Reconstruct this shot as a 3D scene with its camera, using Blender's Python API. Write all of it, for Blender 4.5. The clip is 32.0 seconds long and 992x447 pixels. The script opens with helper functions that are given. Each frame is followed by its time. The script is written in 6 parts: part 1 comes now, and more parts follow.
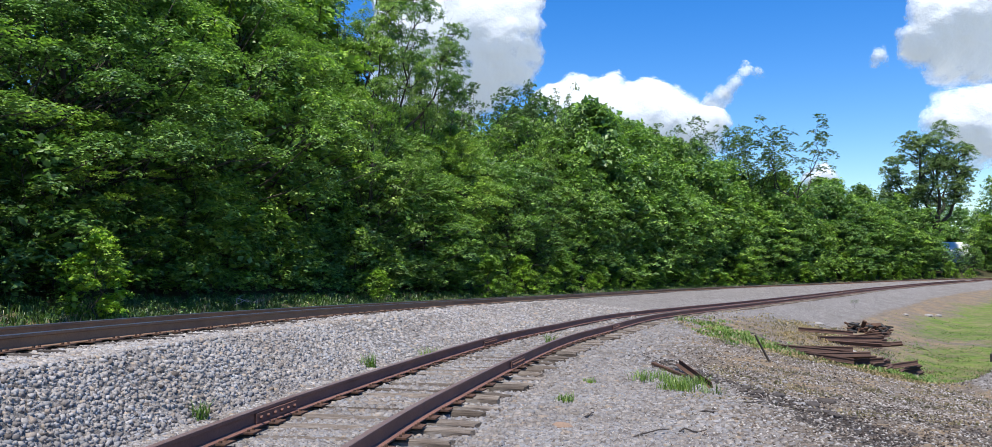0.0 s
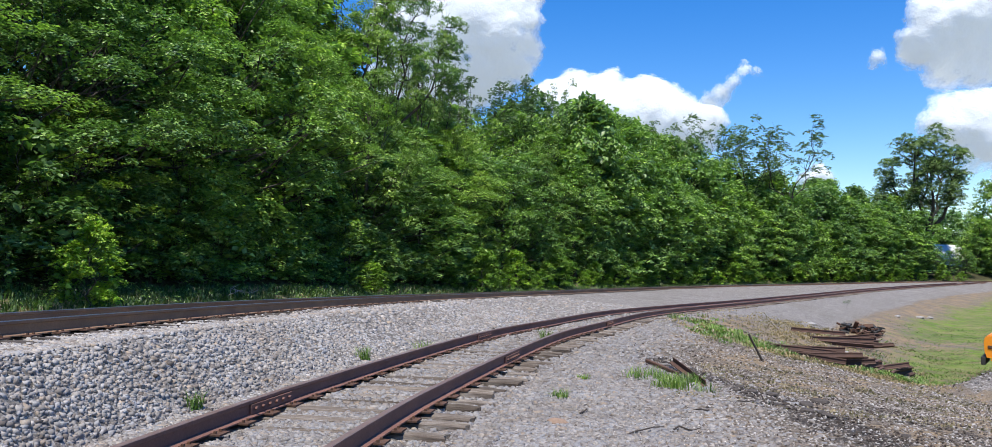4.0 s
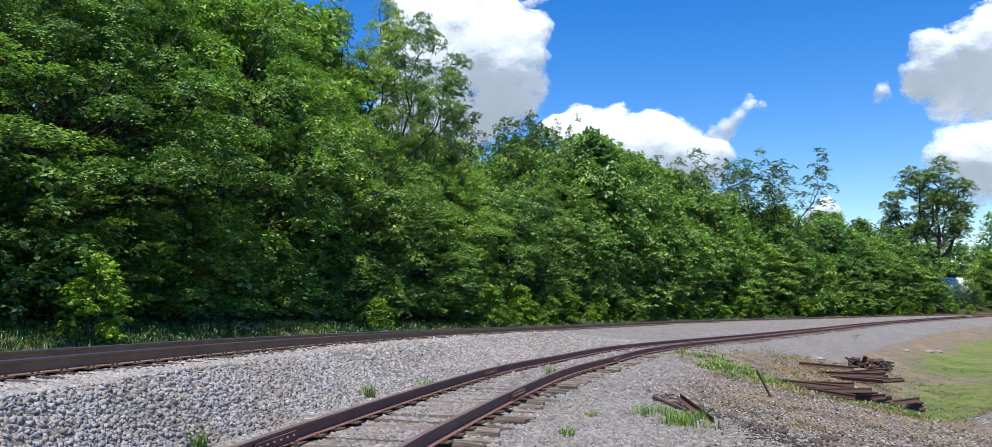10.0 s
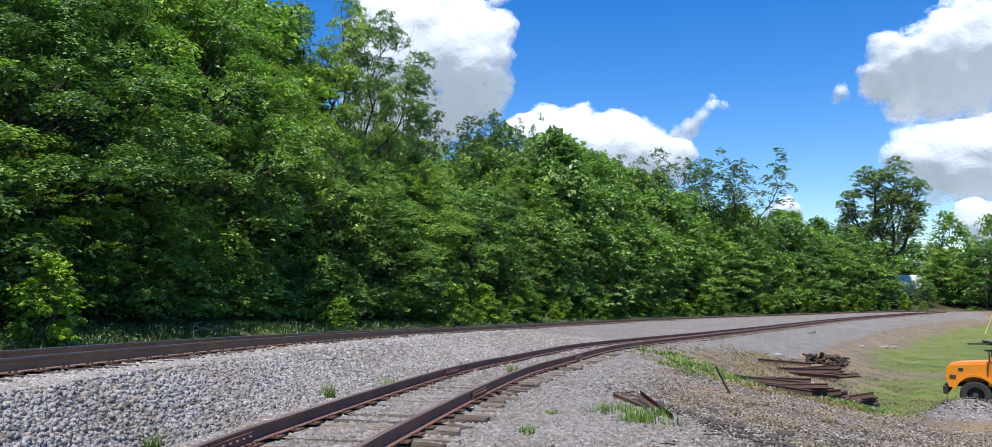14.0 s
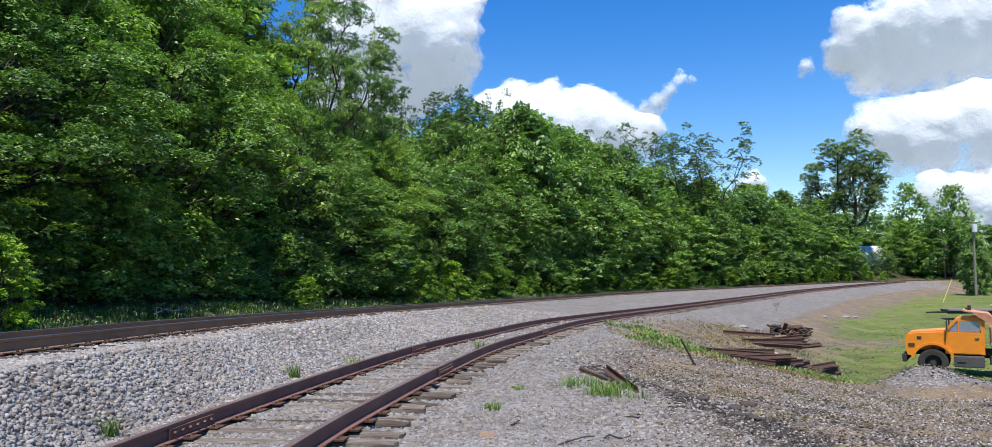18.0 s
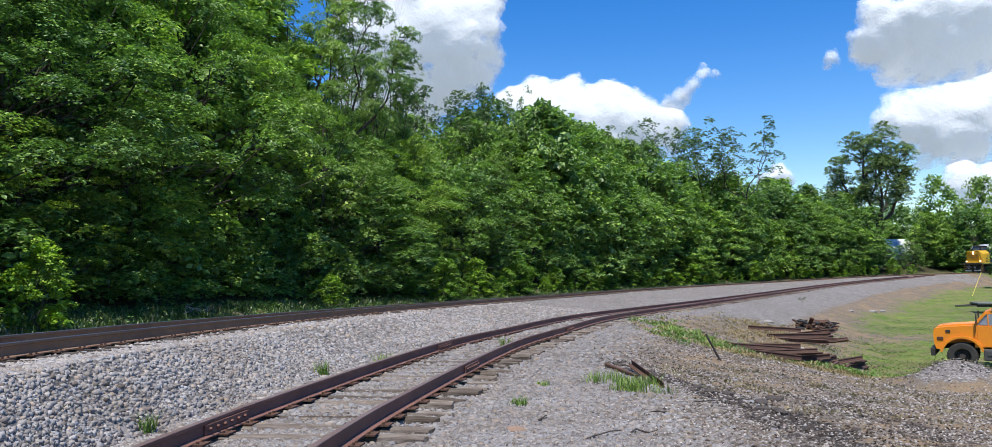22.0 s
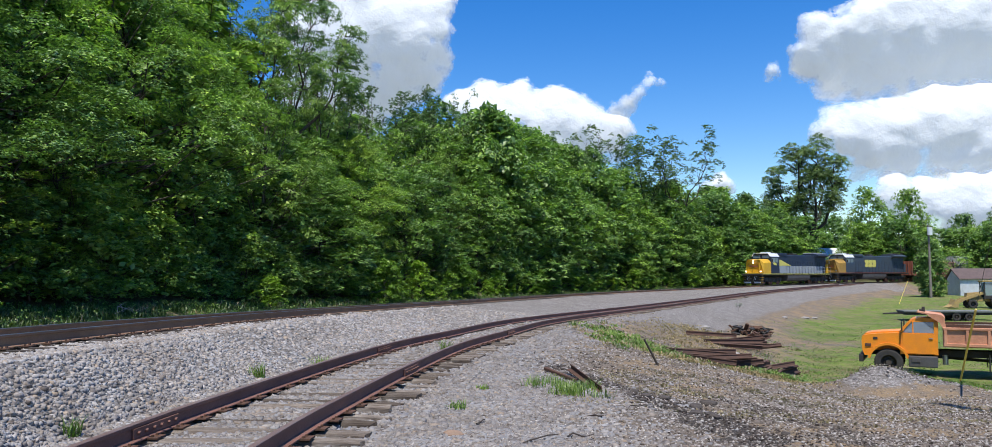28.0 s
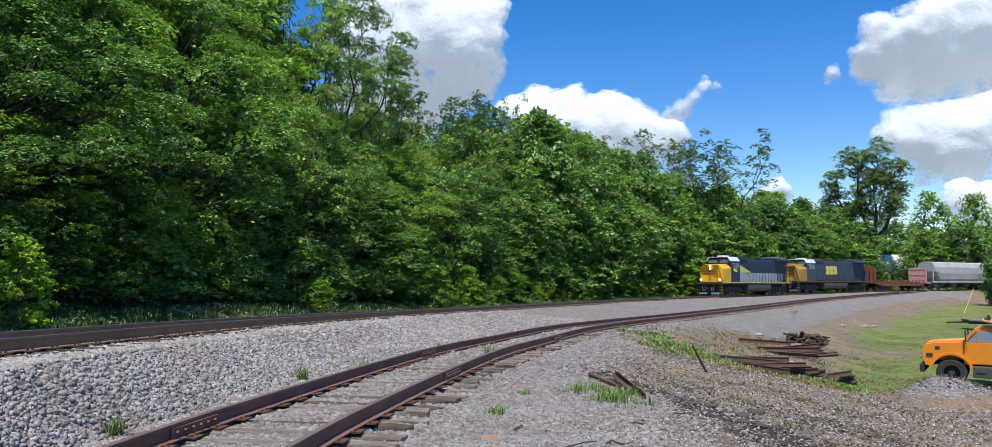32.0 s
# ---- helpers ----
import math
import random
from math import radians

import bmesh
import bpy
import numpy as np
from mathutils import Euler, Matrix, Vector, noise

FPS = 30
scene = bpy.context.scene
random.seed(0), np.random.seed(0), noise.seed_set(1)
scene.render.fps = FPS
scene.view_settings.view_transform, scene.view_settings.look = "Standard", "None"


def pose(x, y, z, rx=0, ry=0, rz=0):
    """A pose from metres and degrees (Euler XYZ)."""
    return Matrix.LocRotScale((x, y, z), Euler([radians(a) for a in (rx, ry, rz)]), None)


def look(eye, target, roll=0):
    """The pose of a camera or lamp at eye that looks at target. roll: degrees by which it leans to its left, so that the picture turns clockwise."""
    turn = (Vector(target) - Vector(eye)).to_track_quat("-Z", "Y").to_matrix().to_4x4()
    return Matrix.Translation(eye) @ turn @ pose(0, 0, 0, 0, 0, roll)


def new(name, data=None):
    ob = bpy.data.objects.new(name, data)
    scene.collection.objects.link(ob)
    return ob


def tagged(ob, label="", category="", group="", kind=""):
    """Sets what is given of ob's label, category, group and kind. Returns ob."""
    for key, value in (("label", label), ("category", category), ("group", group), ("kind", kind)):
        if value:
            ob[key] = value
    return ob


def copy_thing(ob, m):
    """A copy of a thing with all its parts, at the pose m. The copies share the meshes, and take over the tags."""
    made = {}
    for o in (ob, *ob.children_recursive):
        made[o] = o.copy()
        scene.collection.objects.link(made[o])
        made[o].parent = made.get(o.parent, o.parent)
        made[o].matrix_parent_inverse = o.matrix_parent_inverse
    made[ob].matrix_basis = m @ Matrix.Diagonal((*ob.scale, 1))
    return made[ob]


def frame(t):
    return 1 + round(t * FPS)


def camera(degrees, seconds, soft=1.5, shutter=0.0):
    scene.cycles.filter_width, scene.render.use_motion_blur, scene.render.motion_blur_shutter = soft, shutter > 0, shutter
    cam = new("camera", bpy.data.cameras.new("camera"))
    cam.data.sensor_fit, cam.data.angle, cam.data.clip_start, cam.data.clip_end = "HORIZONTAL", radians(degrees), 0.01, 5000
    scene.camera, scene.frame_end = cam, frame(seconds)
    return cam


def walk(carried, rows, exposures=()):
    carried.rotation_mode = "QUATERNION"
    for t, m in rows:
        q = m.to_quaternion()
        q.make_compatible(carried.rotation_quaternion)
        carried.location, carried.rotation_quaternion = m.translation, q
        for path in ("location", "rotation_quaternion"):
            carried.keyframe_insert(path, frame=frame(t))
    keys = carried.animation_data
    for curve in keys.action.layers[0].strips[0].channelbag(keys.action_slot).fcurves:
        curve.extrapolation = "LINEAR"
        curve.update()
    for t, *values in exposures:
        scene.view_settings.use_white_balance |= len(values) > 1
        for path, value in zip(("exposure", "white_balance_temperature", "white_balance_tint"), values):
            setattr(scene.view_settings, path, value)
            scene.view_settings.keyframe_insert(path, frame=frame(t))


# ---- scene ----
cam = camera(62.2, 32.0, 0.7)
EYE = (0.0, 0.0, 1.53)
# seconds, then the camera's place in metres and its turn in degrees
PATH = [(0, -0.013, 0, 1.515, 93.4, 0.08, 7.23), (0.5, -0.028, 0.025, 1.515, 93.14, -0.2, 7.17), (1, -0.035, 0.011, 1.509, 93.12, -0.77, 7.1), (1.5, -0.047, 0.023, 1.511, 93.04, -1.26, 7.04), (2, -0.052, 0.003, 1.52, 93.03, -1.43, 6.88), (2.5, -0.047, 0.024, 1.516, 93.03, -1.39, 6.87), (3, -0.045, 0.014, 1.516, 93.04, -1.25, 6.85), (3.5, -0.057, 0.009, 1.519, 93.03, -1.07, 6.82), (5.5, -0.024, -0.006, 1.517, 93.03, -0.71, 6.73), (6, -0.012, 0.003, 1.524, 93.16, -0.62, 6.72), (6.5, -0.016, -0.005, 1.521, 93.54, -0.44, 6.69), (7, -0.033, 0, 1.522, 93.53, -0.49, 6.66), (7.5, -0.056, -0.01, 1.525, 93.51, -0.73, 6.6), (8, -0.055, -0.002, 1.534, 93.63, -0.85, 6.58), (8.5, -0.052, -0.012, 1.529, 93.87, -0.87, 6.54), (9, -0.05, -0.044, 1.522, 93.9, -1.23, 6.59), (9.5, -0.048, 0.007, 1.537, 94.67, -1.07, 6.83), (10, -0.056, -0.001, 1.54, 95.43, -0.7, 7.15), (10.5, -0.049, 0, 1.528, 95.43, -1.05, 7.09), (11, -0.029, -0.014, 1.534, 95.41, -0.98, 7.09), (11.5, -0.029, -0.015, 1.53, 95.4, -0.6, 7.06), (12, -0.014, -0.006, 1.533, 95.39, -0.54, 6.46), (12.5, -0.001, -0.01, 1.533, 95.41, -0.44, 5.47), (13, -0.009, -0.015, 1.533, 95.39, -0.48, 5.11), (13.5, -0.011, -0.003, 1.535, 95.4, -0.66, 4.84), (15.5, 0.015, 0.057, 1.537, 95.16, 0.51, 4.09), (16, -0.001, 0.041, 1.539, 95.1, 0.14, 3.99), (16.5, -0.007, 0.075, 1.55, 95.16, 0.87, 4.06), (17, -0.007, 0.06, 1.54, 95.21, 0.73, 4.03), (17.5, 0.023, 0.07, 1.548, 95.1, 0.77, 4.01), (18, 0.057, 0.097, 1.542, 93.73, 0.42, 2.55), (18.5, 0.022, 0.074, 1.551, 93.58, 0.76, 1.74), (19, 0.017, 0.07, 1.536, 93.61, 1.06, 2.63), (19.5, 0.007, 0.045, 1.528, 93.46, 0.35, 3.58), (20, -0.006, 0.06, 1.543, 93.33, -0.58, 3.91), (20.5, 0.001, -0.008, 1.54, 93.59, -0.23, 3.92), (21, 0.017, -0.027, 1.54, 93.56, 0.6, 3.96), (21.5, 0.02, -0.024, 1.545, 93.55, 0.7, 3.98), (22, 0.024, -0.017, 1.539, 93.56, 0.95, 4.12), (22.5, 0.012, -0.034, 1.536, 93.55, 0.52, 4.15), (23, 0.017, -0.039, 1.55, 93.7, 0.71, 4.21), (23.5, 0.027, -0.014, 1.545, 93.88, 1.03, 4.21), (24, 0.037, -0.005, 1.54, 93.87, 0.78, 3.81), (24.5, 0.046, -0.005, 1.544, 93.84, 0.79, 3.24), (25, 0.047, -0.004, 1.546, 93.83, 0.73, 2.71), (25.5, 0.04, -0.007, 1.54, 93.82, 0.38, 1.92), (26, 0.041, -0.022, 1.547, 93.79, 0.31, 1.41), (26.5, 0.053, -0.018, 1.546, 93.78, 0.31, 0.94), (28.5, 0.055, -0.009, 1.545, 93.72, 0.17, 0.12), (29, 0.053, -0.008, 1.544, 93.71, 0.16, 0.11), (29.5, 0.054, -0.025, 1.549, 93.7, 0.03, 0.07), (30, 0.051, -0.024, 1.544, 93.39, -0.44, 0), (30.5, 0.075, 0.047, 1.546, 93.3, -0.96, -0.04), (31, 0.116, 0.003, 1.501, 93.41, -0.19, -0.78), (31.2, 0.12, -0.02, 1.5, 93.38, -0.6, -2.35), (31.35, 0.11, -0.05, 1.5, 93.35, -0.95, -2.52), (31.5, 0.089, -0.068, 1.505, 93.33, -1.27, -1.88), (31.7, 0.12, 0, 1.51, 93.6, -0.95, 0.35), (31.85, 0.16, 0.06, 1.52, 93.9, -0.5, 2.1), (32, 0.201, 0.113, 1.523, 94.11, -0.14, 3.74)]
walk(cam, [(row[0], pose(*row[1:])) for row in PATH], ((0, 0.42), (9, 0.4), (14, 0.35), (24, 0.29), (32, 0.24)))

# ---- light ----
SUN_ELEV, SUN_AZ = 68.0, 184.0   # the sun's height; its bearing, clockwise from +y
world = bpy.data.worlds.new("sky")
scene.world = world
world.use_nodes = True
wn = world.node_tree
sky = wn.nodes.new("ShaderNodeTexSky")
sky.sky_type, sky.sun_disc = "NISHITA", False
sky.sun_elevation, sky.sun_rotation = radians(SUN_ELEV), radians(SUN_AZ)
sky.air_density, sky.dust_density, sky.ozone_density = 1.0, 0.2, 2.5
wn.nodes["Background"].inputs["Strength"].default_value = 0.142
deep = wn.nodes.new("ShaderNodeHueSaturation")
deep.inputs["Saturation"].default_value = 1.46
deep.inputs["Hue"].default_value = 0.512
wn.links.new(sky.outputs["Color"], deep.inputs["Color"])
wn.links.new(deep.outputs["Color"], wn.nodes["Background"].inputs["Color"])
lamp = bpy.data.lights.new("sun", "SUN")
lamp.energy, lamp.angle, lamp.color = 4.8, radians(0.53), (1.0, 0.94, 0.83)
sun = new("sun", lamp)
az, el = radians(SUN_AZ), radians(SUN_ELEV)
sun.matrix_world = look((60 * math.sin(az) * math.cos(el), 60 * math.cos(az) * math.cos(el), 60 * math.sin(el)), (0, 0, 0))


# ---- materials ----
def lin(v):
    return v if isinstance(v, tuple) else (v, v, v)


class Mat:
    """A small builder of node materials."""

    def __init__(self, name):
        self.m = bpy.data.materials.new(name)
        self.m.use_nodes = True
        self.t = self.m.node_tree
        self.b = self.t.nodes["Principled BSDF"]
        self.out = self.t.nodes["Material Output"]

    def n(self, kind, **kw):
        node = self.t.nodes.new(kind)
        for k, v in kw.items():
            if k in node.inputs:
                node.inputs[k].default_value = v
        return node

    def link(self, a, b):
        self.t.links.new(a, b)

    def coords(self, which="Object"):
        return self.n("ShaderNodeTexCoord").outputs[which]

    def noise(self, scale, detail=4.0, rough=0.55, vec=None):
        node = self.n("ShaderNodeTexNoise", Scale=scale, Detail=detail, Roughness=rough)
        self.link(vec or self.coords(), node.inputs["Vector"])
        return node.outputs["Fac"]

    def ramp(self, fac, stops):
        node = self.n("ShaderNodeValToRGB")
        el = node.color_ramp.elements
        while len(el) < len(stops):
            el.new(0.5)
        for e, (p, c) in zip(el, stops):
            e.position, e.color = p, (*lin(c), 1)
        self.link(fac, node.inputs["Fac"])
        return node.outputs["Color"]

    def mix(self, fac, a, b, mode="MIX"):
        node = self.n("ShaderNodeMix")
        node.data_type, node.blend_type = "RGBA", mode
        for s, v in ((0, fac), (6, a), (7, b)):
            if isinstance(v, (int, float)) and s:
                v = (v, v, v, 1)
            if isinstance(v, tuple) and len(v) == 3:
                v = (*v, 1)
            if isinstance(v, (int, float, tuple)):
                node.inputs[s].default_value = v
            else:
                self.link(v, node.inputs[s])
        return node.outputs[2]

    def bump(self, height, strength=0.3, dist=0.01):
        node = self.n("ShaderNodeBump", Strength=strength, Distance=dist)
        self.link(height, node.inputs["Height"])
        self.link(node.outputs["Normal"], self.b.inputs["Normal"])
        return node

    def set(self, color=None, rough=None, metal=None, spec=None):
        for key, v in (("Base Color", color), ("Roughness", rough), ("Metallic", metal), ("Specular IOR Level", spec)):
            if v is None:
                continue
            if isinstance(v, tuple):
                v = (*v[:3], 1)
            if isinstance(v, (int, float, tuple)):
                self.b.inputs[key].default_value = v
            else:
                self.link(v, self.b.inputs[key])
        return self


def worn(name, base, dirt, scale=3.0, amount=0.35, rough=0.6, metal=0.0, grain=40.0, bump=0.15, jitter=0.0):
    """A painted or raw surface: a base, dirt or wear in patches, and fine grain."""
    m = Mat(name)
    big = m.noise(scale, 6, 0.65)
    fine = m.noise(grain, 4, 0.6)
    f = m.ramp(big, [(0.45 - amount * 0.4, 0.0), (0.75, 1.0)])
    col = m.mix(f, base, dirt)
    col = m.mix(0.35, col, m.ramp(fine, [(0.3, 0.55), (0.7, 1.35)]), "MULTIPLY")
    if jitter:
        info = m.n("ShaderNodeObjectInfo")
        col = m.mix(1.0, col, m.ramp(info.outputs["Random"], [(0, 1 - jitter), (1, 1 + jitter)]), "MULTIPLY")
    m.set(col, rough, metal)
    m.bump(fine, bump, 0.01)
    return m.m


def leaf_material(name, dark, light, yellow):
    m = Mat(name)
    geo = m.n("ShaderNodeNewGeometry")
    info = m.n("ShaderNodeObjectInfo")
    r = geo.outputs["Random Per Island"]
    col = m.ramp(r, [(0.0, dark), (0.6, light), (1.0, yellow)])
    col = m.mix(0.6, col, m.ramp(info.outputs["Random"], [(0, (0.5, 0.62, 0.8)), (0.5, (0.95, 1.0, 1.0)), (1, (1.5, 1.4, 0.95))]), "MULTIPLY")
    big = m.noise(0.7, 3, 0.6)
    col = m.mix(0.7, col, m.ramp(big, [(0.3, (0.45, 0.52, 0.55)), (0.7, (1.65, 1.6, 1.25))]), "MULTIPLY")
    m.set(col, 0.42, 0.0, 0.45)
    tr = m.n("ShaderNodeBsdfTranslucent")
    m.link(m.mix(1.0, col, (0.95, 1.2, 0.55), "MULTIPLY"), tr.inputs["Color"])
    mx = m.n("ShaderNodeMixShader", Fac=0.32)
    m.link(m.b.outputs[0], mx.inputs[1])
    m.link(tr.outputs[0], mx.inputs[2])
    m.link(mx.outputs[0], m.out.inputs["Surface"])
    return m.m


LEAF = leaf_material("leaf", (0.09, 0.16, 0.058), (0.18, 0.3, 0.086), (0.33, 0.46, 0.115))
LEAF_OLIVE = leaf_material("olive_leaf", (0.12, 0.175, 0.07), (0.185, 0.26, 0.095), (0.26, 0.33, 0.12))
LEAF_YOUNG = leaf_material("young_leaf", (0.12, 0.22, 0.03), (0.2, 0.34, 0.045), (0.3, 0.43, 0.06))
LEAF_THIN = leaf_material("thin_leaf", (0.07, 0.125, 0.05), (0.115, 0.19, 0.068), (0.16, 0.23, 0.08))
LEAF_BRIGHT = leaf_material("bright_leaf", (0.13, 0.21, 0.055), (0.23, 0.34, 0.075), (0.35, 0.46, 0.1))
GRASS = leaf_material("grass_blade", (0.1, 0.175, 0.035), (0.15, 0.245, 0.05), (0.24, 0.3, 0.085))
WEED = leaf_material("weed_blade", (0.04, 0.08, 0.024), (0.065, 0.12, 0.032), (0.11, 0.16, 0.05))
DRY_GRASS = leaf_material("dry_grass_blade", (0.22, 0.155, 0.105), (0.31, 0.235, 0.16), (0.4, 0.32, 0.23))
DEAD_WOOD = worn("dead_grey_wood", (0.2, 0.17, 0.155), (0.12, 0.1, 0.09), 2, 0.5, 0.9, 0, 18, 0.4)
BARK = worn("bark", (0.09, 0.072, 0.058), (0.04, 0.034, 0.028), 2, 0.6, 0.9, 0, 18, 0.6)
STEEL_RUST = worn("rusty_rail_steel", (0.23, 0.108, 0.078), (0.13, 0.062, 0.048), 1.5, 0.5, 0.8, 0.0, 45, 0.3)
STEEL_MAIN = worn("brown_rail_steel", (0.27, 0.155, 0.085), (0.16, 0.09, 0.055), 1.5, 0.5, 0.8, 0.0, 45, 0.3)
RAIL_TOP = worn("worn_rail_head", (0.21, 0.16, 0.145), (0.15, 0.09, 0.07), 2, 0.5, 0.6, 0.25, 60, 0.1)
RAIL_MAIN_TOP = worn("polished_rail_head", (0.42, 0.41, 0.4), (0.25, 0.23, 0.21), 2, 0.4, 0.3, 0.9, 60, 0.05)
RUST = worn("rust", (0.13, 0.062, 0.035), (0.06, 0.035, 0.025), 3, 0.5, 0.85, 0.1, 40, 0.4)
def tie_material():
    m = Mat("weathered_tie")
    obj = m.coords()
    st = m.n("ShaderNodeMapping")
    st.inputs["Scale"].default_value = (1.2, 26.0, 10.0)
    m.link(obj, st.inputs["Vector"])
    grain = m.noise(2.2, 6, 0.7, st.outputs[0])
    stain = m.noise(2.6, 5, 0.65, obj)
    info = m.n("ShaderNodeObjectInfo")
    col = m.ramp(grain, [(0.32, (0.05, 0.042, 0.036)), (0.46, (0.17, 0.15, 0.132)), (0.62, (0.28, 0.262, 0.24)), (0.78, (0.36, 0.34, 0.32))])
    col = m.mix(m.ramp(stain, [(0.42, 0.0), (0.7, 0.75)]), col, (0.1, 0.08, 0.065))
    col = m.mix(1.0, col, m.ramp(info.outputs["Random"], [(0, (0.5, 0.45, 0.4)), (0.5, (1.0, 0.93, 0.86)), (1, (1.2, 1.14, 1.07))]), "MULTIPLY")
    m.set(col, 0.92, 0, 0.2)
    m.bump(grain, 0.8, 0.02)
    return m.m


TIE = tie_material()
TIE_DARK = worn("creosoted_tie", (0.08, 0.062, 0.05), (0.04, 0.033, 0.028), 3, 0.6, 0.9, 0, 30, 0.6, 0.3)


def stone_material(name, clean):
    m = Mat(name)
    geo = m.n("ShaderNodeNewGeometry")
    col = m.ramp(geo.outputs["Random Per Island"], [(0.0, (0.2, 0.175, 0.16)), (0.12, (0.3, 0.285, 0.275)), (0.5, (0.4, 0.385, 0.375)), (0.7, (0.36, 0.375, 0.4)), (0.86, (0.5, 0.49, 0.485)), (0.94, (0.42, 0.35, 0.28)), (1.0, (0.56, 0.55, 0.54))])
    patch = m.noise(0.9, 4, 0.6)
    col = m.mix(0.7, col, m.ramp(patch, [(0.35, (0.86, 0.8, 0.75)), (0.6, (1.06, 1.05, 1.06))]), "MULTIPLY")
    fine = m.noise(60, 4, 0.6)
    col = m.mix(0.5, col, m.ramp(fine, [(0.3, 0.7), (0.7, 1.25)]), "MULTIPLY")
    col = m.mix(1.0, col, (clean * 0.8, clean * 0.785, clean * 0.77), "MULTIPLY")
    m.set(col, 0.9, 0, 0.3)
    m.bump(fine, 0.3, 0.004)
    return m.m


STONE = stone_material("ballast_stone", 1.0)
DIRTY_STONE = stone_material("old_ballast_stone", 0.76)


def ground_material():
    """Ballast, dirt, dry straw and grass, mixed by the cover laid on the ground."""
    m = Mat("ground_cover")
    obj = m.coords()
    att = m.n("ShaderNodeAttribute")
    att.attribute_name = "cover"
    sep = m.n("ShaderNodeSeparateColor")
    m.link(att.outputs["Color"], sep.inputs[0])
    dirt_w, grass_w, hill_w = sep.outputs
    vor = m.n("ShaderNodeTexVoronoi", Scale=17.0)
    m.link(obj, vor.inputs["Vector"])
    fine = m.noise(55, 5, 0.65, obj)
    med = m.noise(2.2, 5, 0.6, obj)
    big = m.noise(0.35, 4, 0.6, obj)
    g = m.n("ShaderNodeSeparateColor")
    m.link(vor.outputs["Color"], g.inputs[0])
    stone = m.ramp(g.outputs[0], [(0.0, (0.17, 0.158, 0.15)), (0.3, (0.28, 0.268, 0.26)), (0.8, (0.37, 0.36, 0.355)), (1.0, (0.47, 0.46, 0.455))])
    stone = m.mix(m.ramp(vor.outputs["Distance"], [(0.35, 0.0), (0.75, 0.8)]), stone, (0.15, 0.142, 0.134))
    stone = m.mix(0.8, stone, m.ramp(med, [(0.3, (0.78, 0.76, 0.74)), (0.5, (1.0, 0.99, 0.98)), (0.7, (1.2, 1.18, 1.16))]), "MULTIPLY")
    stone = m.mix(0.7, stone, m.ramp(big, [(0.35, (0.88, 0.84, 0.78)), (0.65, (1.1, 1.08, 1.08))]), "MULTIPLY")
    stone = m.mix(0.6, stone, m.ramp(m.noise(7, 3, 0.7, obj), [(0.3, 0.6), (0.7, 1.4)]), "MULTIPLY")
    dirt = m.ramp(fine, [(0.3, (0.072, 0.06, 0.048)), (0.5, (0.2, 0.164, 0.132)), (0.72, (0.4, 0.36, 0.312))])
    straw = m.ramp(m.noise(24, 5, 0.75, obj), [(0.3, (0.19, 0.13, 0.075)), (0.55, (0.38, 0.275, 0.16)), (0.75, (0.54, 0.42, 0.27))])
    dirt = m.mix(m.ramp(m.noise(0.75, 6, 0.7, obj), [(0.46, 0.0), (0.58, 0.8)]), dirt, straw)
    dirt = m.mix(m.ramp(m.noise(1.3, 6, 0.7, obj), [(0.56, 0.0), (0.7, 0.7)]), dirt, (0.09, 0.075, 0.065))
    grass = m.ramp(m.noise(9, 5, 0.7, obj), [(0.25, (0.09, 0.15, 0.025)), (0.5, (0.16, 0.25, 0.045)), (0.8, (0.26, 0.3, 0.085))])
    grass = m.mix(m.ramp(big, [(0.52, 0.0), (0.7, 0.55)]), grass, (0.3, 0.25, 0.15))
    grass = m.mix(m.ramp(m.noise(0.9, 6, 0.7, obj), [(0.44, 0.0), (0.62, 0.9)]), grass, m.ramp(fine, [(0.3, (0.13, 0.1, 0.07)), (0.7, (0.36, 0.3, 0.2))]))
    grass = m.mix(0.9, grass, m.ramp(m.noise(0.22, 5, 0.65, obj), [(0.3, (0.62, 0.72, 0.7)), (0.7, (1.3, 1.25, 1.1))]), "MULTIPLY")
    grass = m.mix(0.8, grass, m.ramp(m.noise(2.4, 5, 0.75, obj), [(0.32, (0.5, 0.58, 0.5)), (0.68, (1.45, 1.35, 1.3))]), "MULTIPLY")
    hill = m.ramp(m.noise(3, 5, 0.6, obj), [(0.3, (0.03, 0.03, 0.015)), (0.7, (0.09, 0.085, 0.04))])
    ragged = m.n("ShaderNodeMath")
    ragged.operation = "SUBTRACT"
    m.link(m.noise(3.5, 6, 0.7, obj), ragged.inputs[0])
    ragged.inputs[1].default_value = 0.5

    def edge(w):
        add = m.n("ShaderNodeMath")
        add.operation = "MULTIPLY_ADD"
        m.link(ragged.outputs[0], add.inputs[0])
        add.inputs[1].default_value = 2.2
        m.link(w, add.inputs[2])
        return m.ramp(add.outputs[0], [(0.4, 0.0), (0.6, 1.0)])

    dirt = m.mix(edge(att.outputs["Alpha"]), dirt, m.ramp(fine, [(0.35, (0.035, 0.03, 0.027)), (0.6, (0.1, 0.085, 0.075)), (0.75, (0.24, 0.22, 0.2))]))
    col = m.mix(edge(dirt_w), stone, dirt)
    col = m.mix(edge(grass_w), col, grass)
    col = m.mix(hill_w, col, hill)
    col = m.mix(1.0, col, (0.82, 0.815, 0.81), "MULTIPLY")
    m.set(col, 0.95, 0, 0.2)
    h = m.n("ShaderNodeMath")
    h.operation = "SUBTRACT"
    m.link(fine, h.inputs[0])
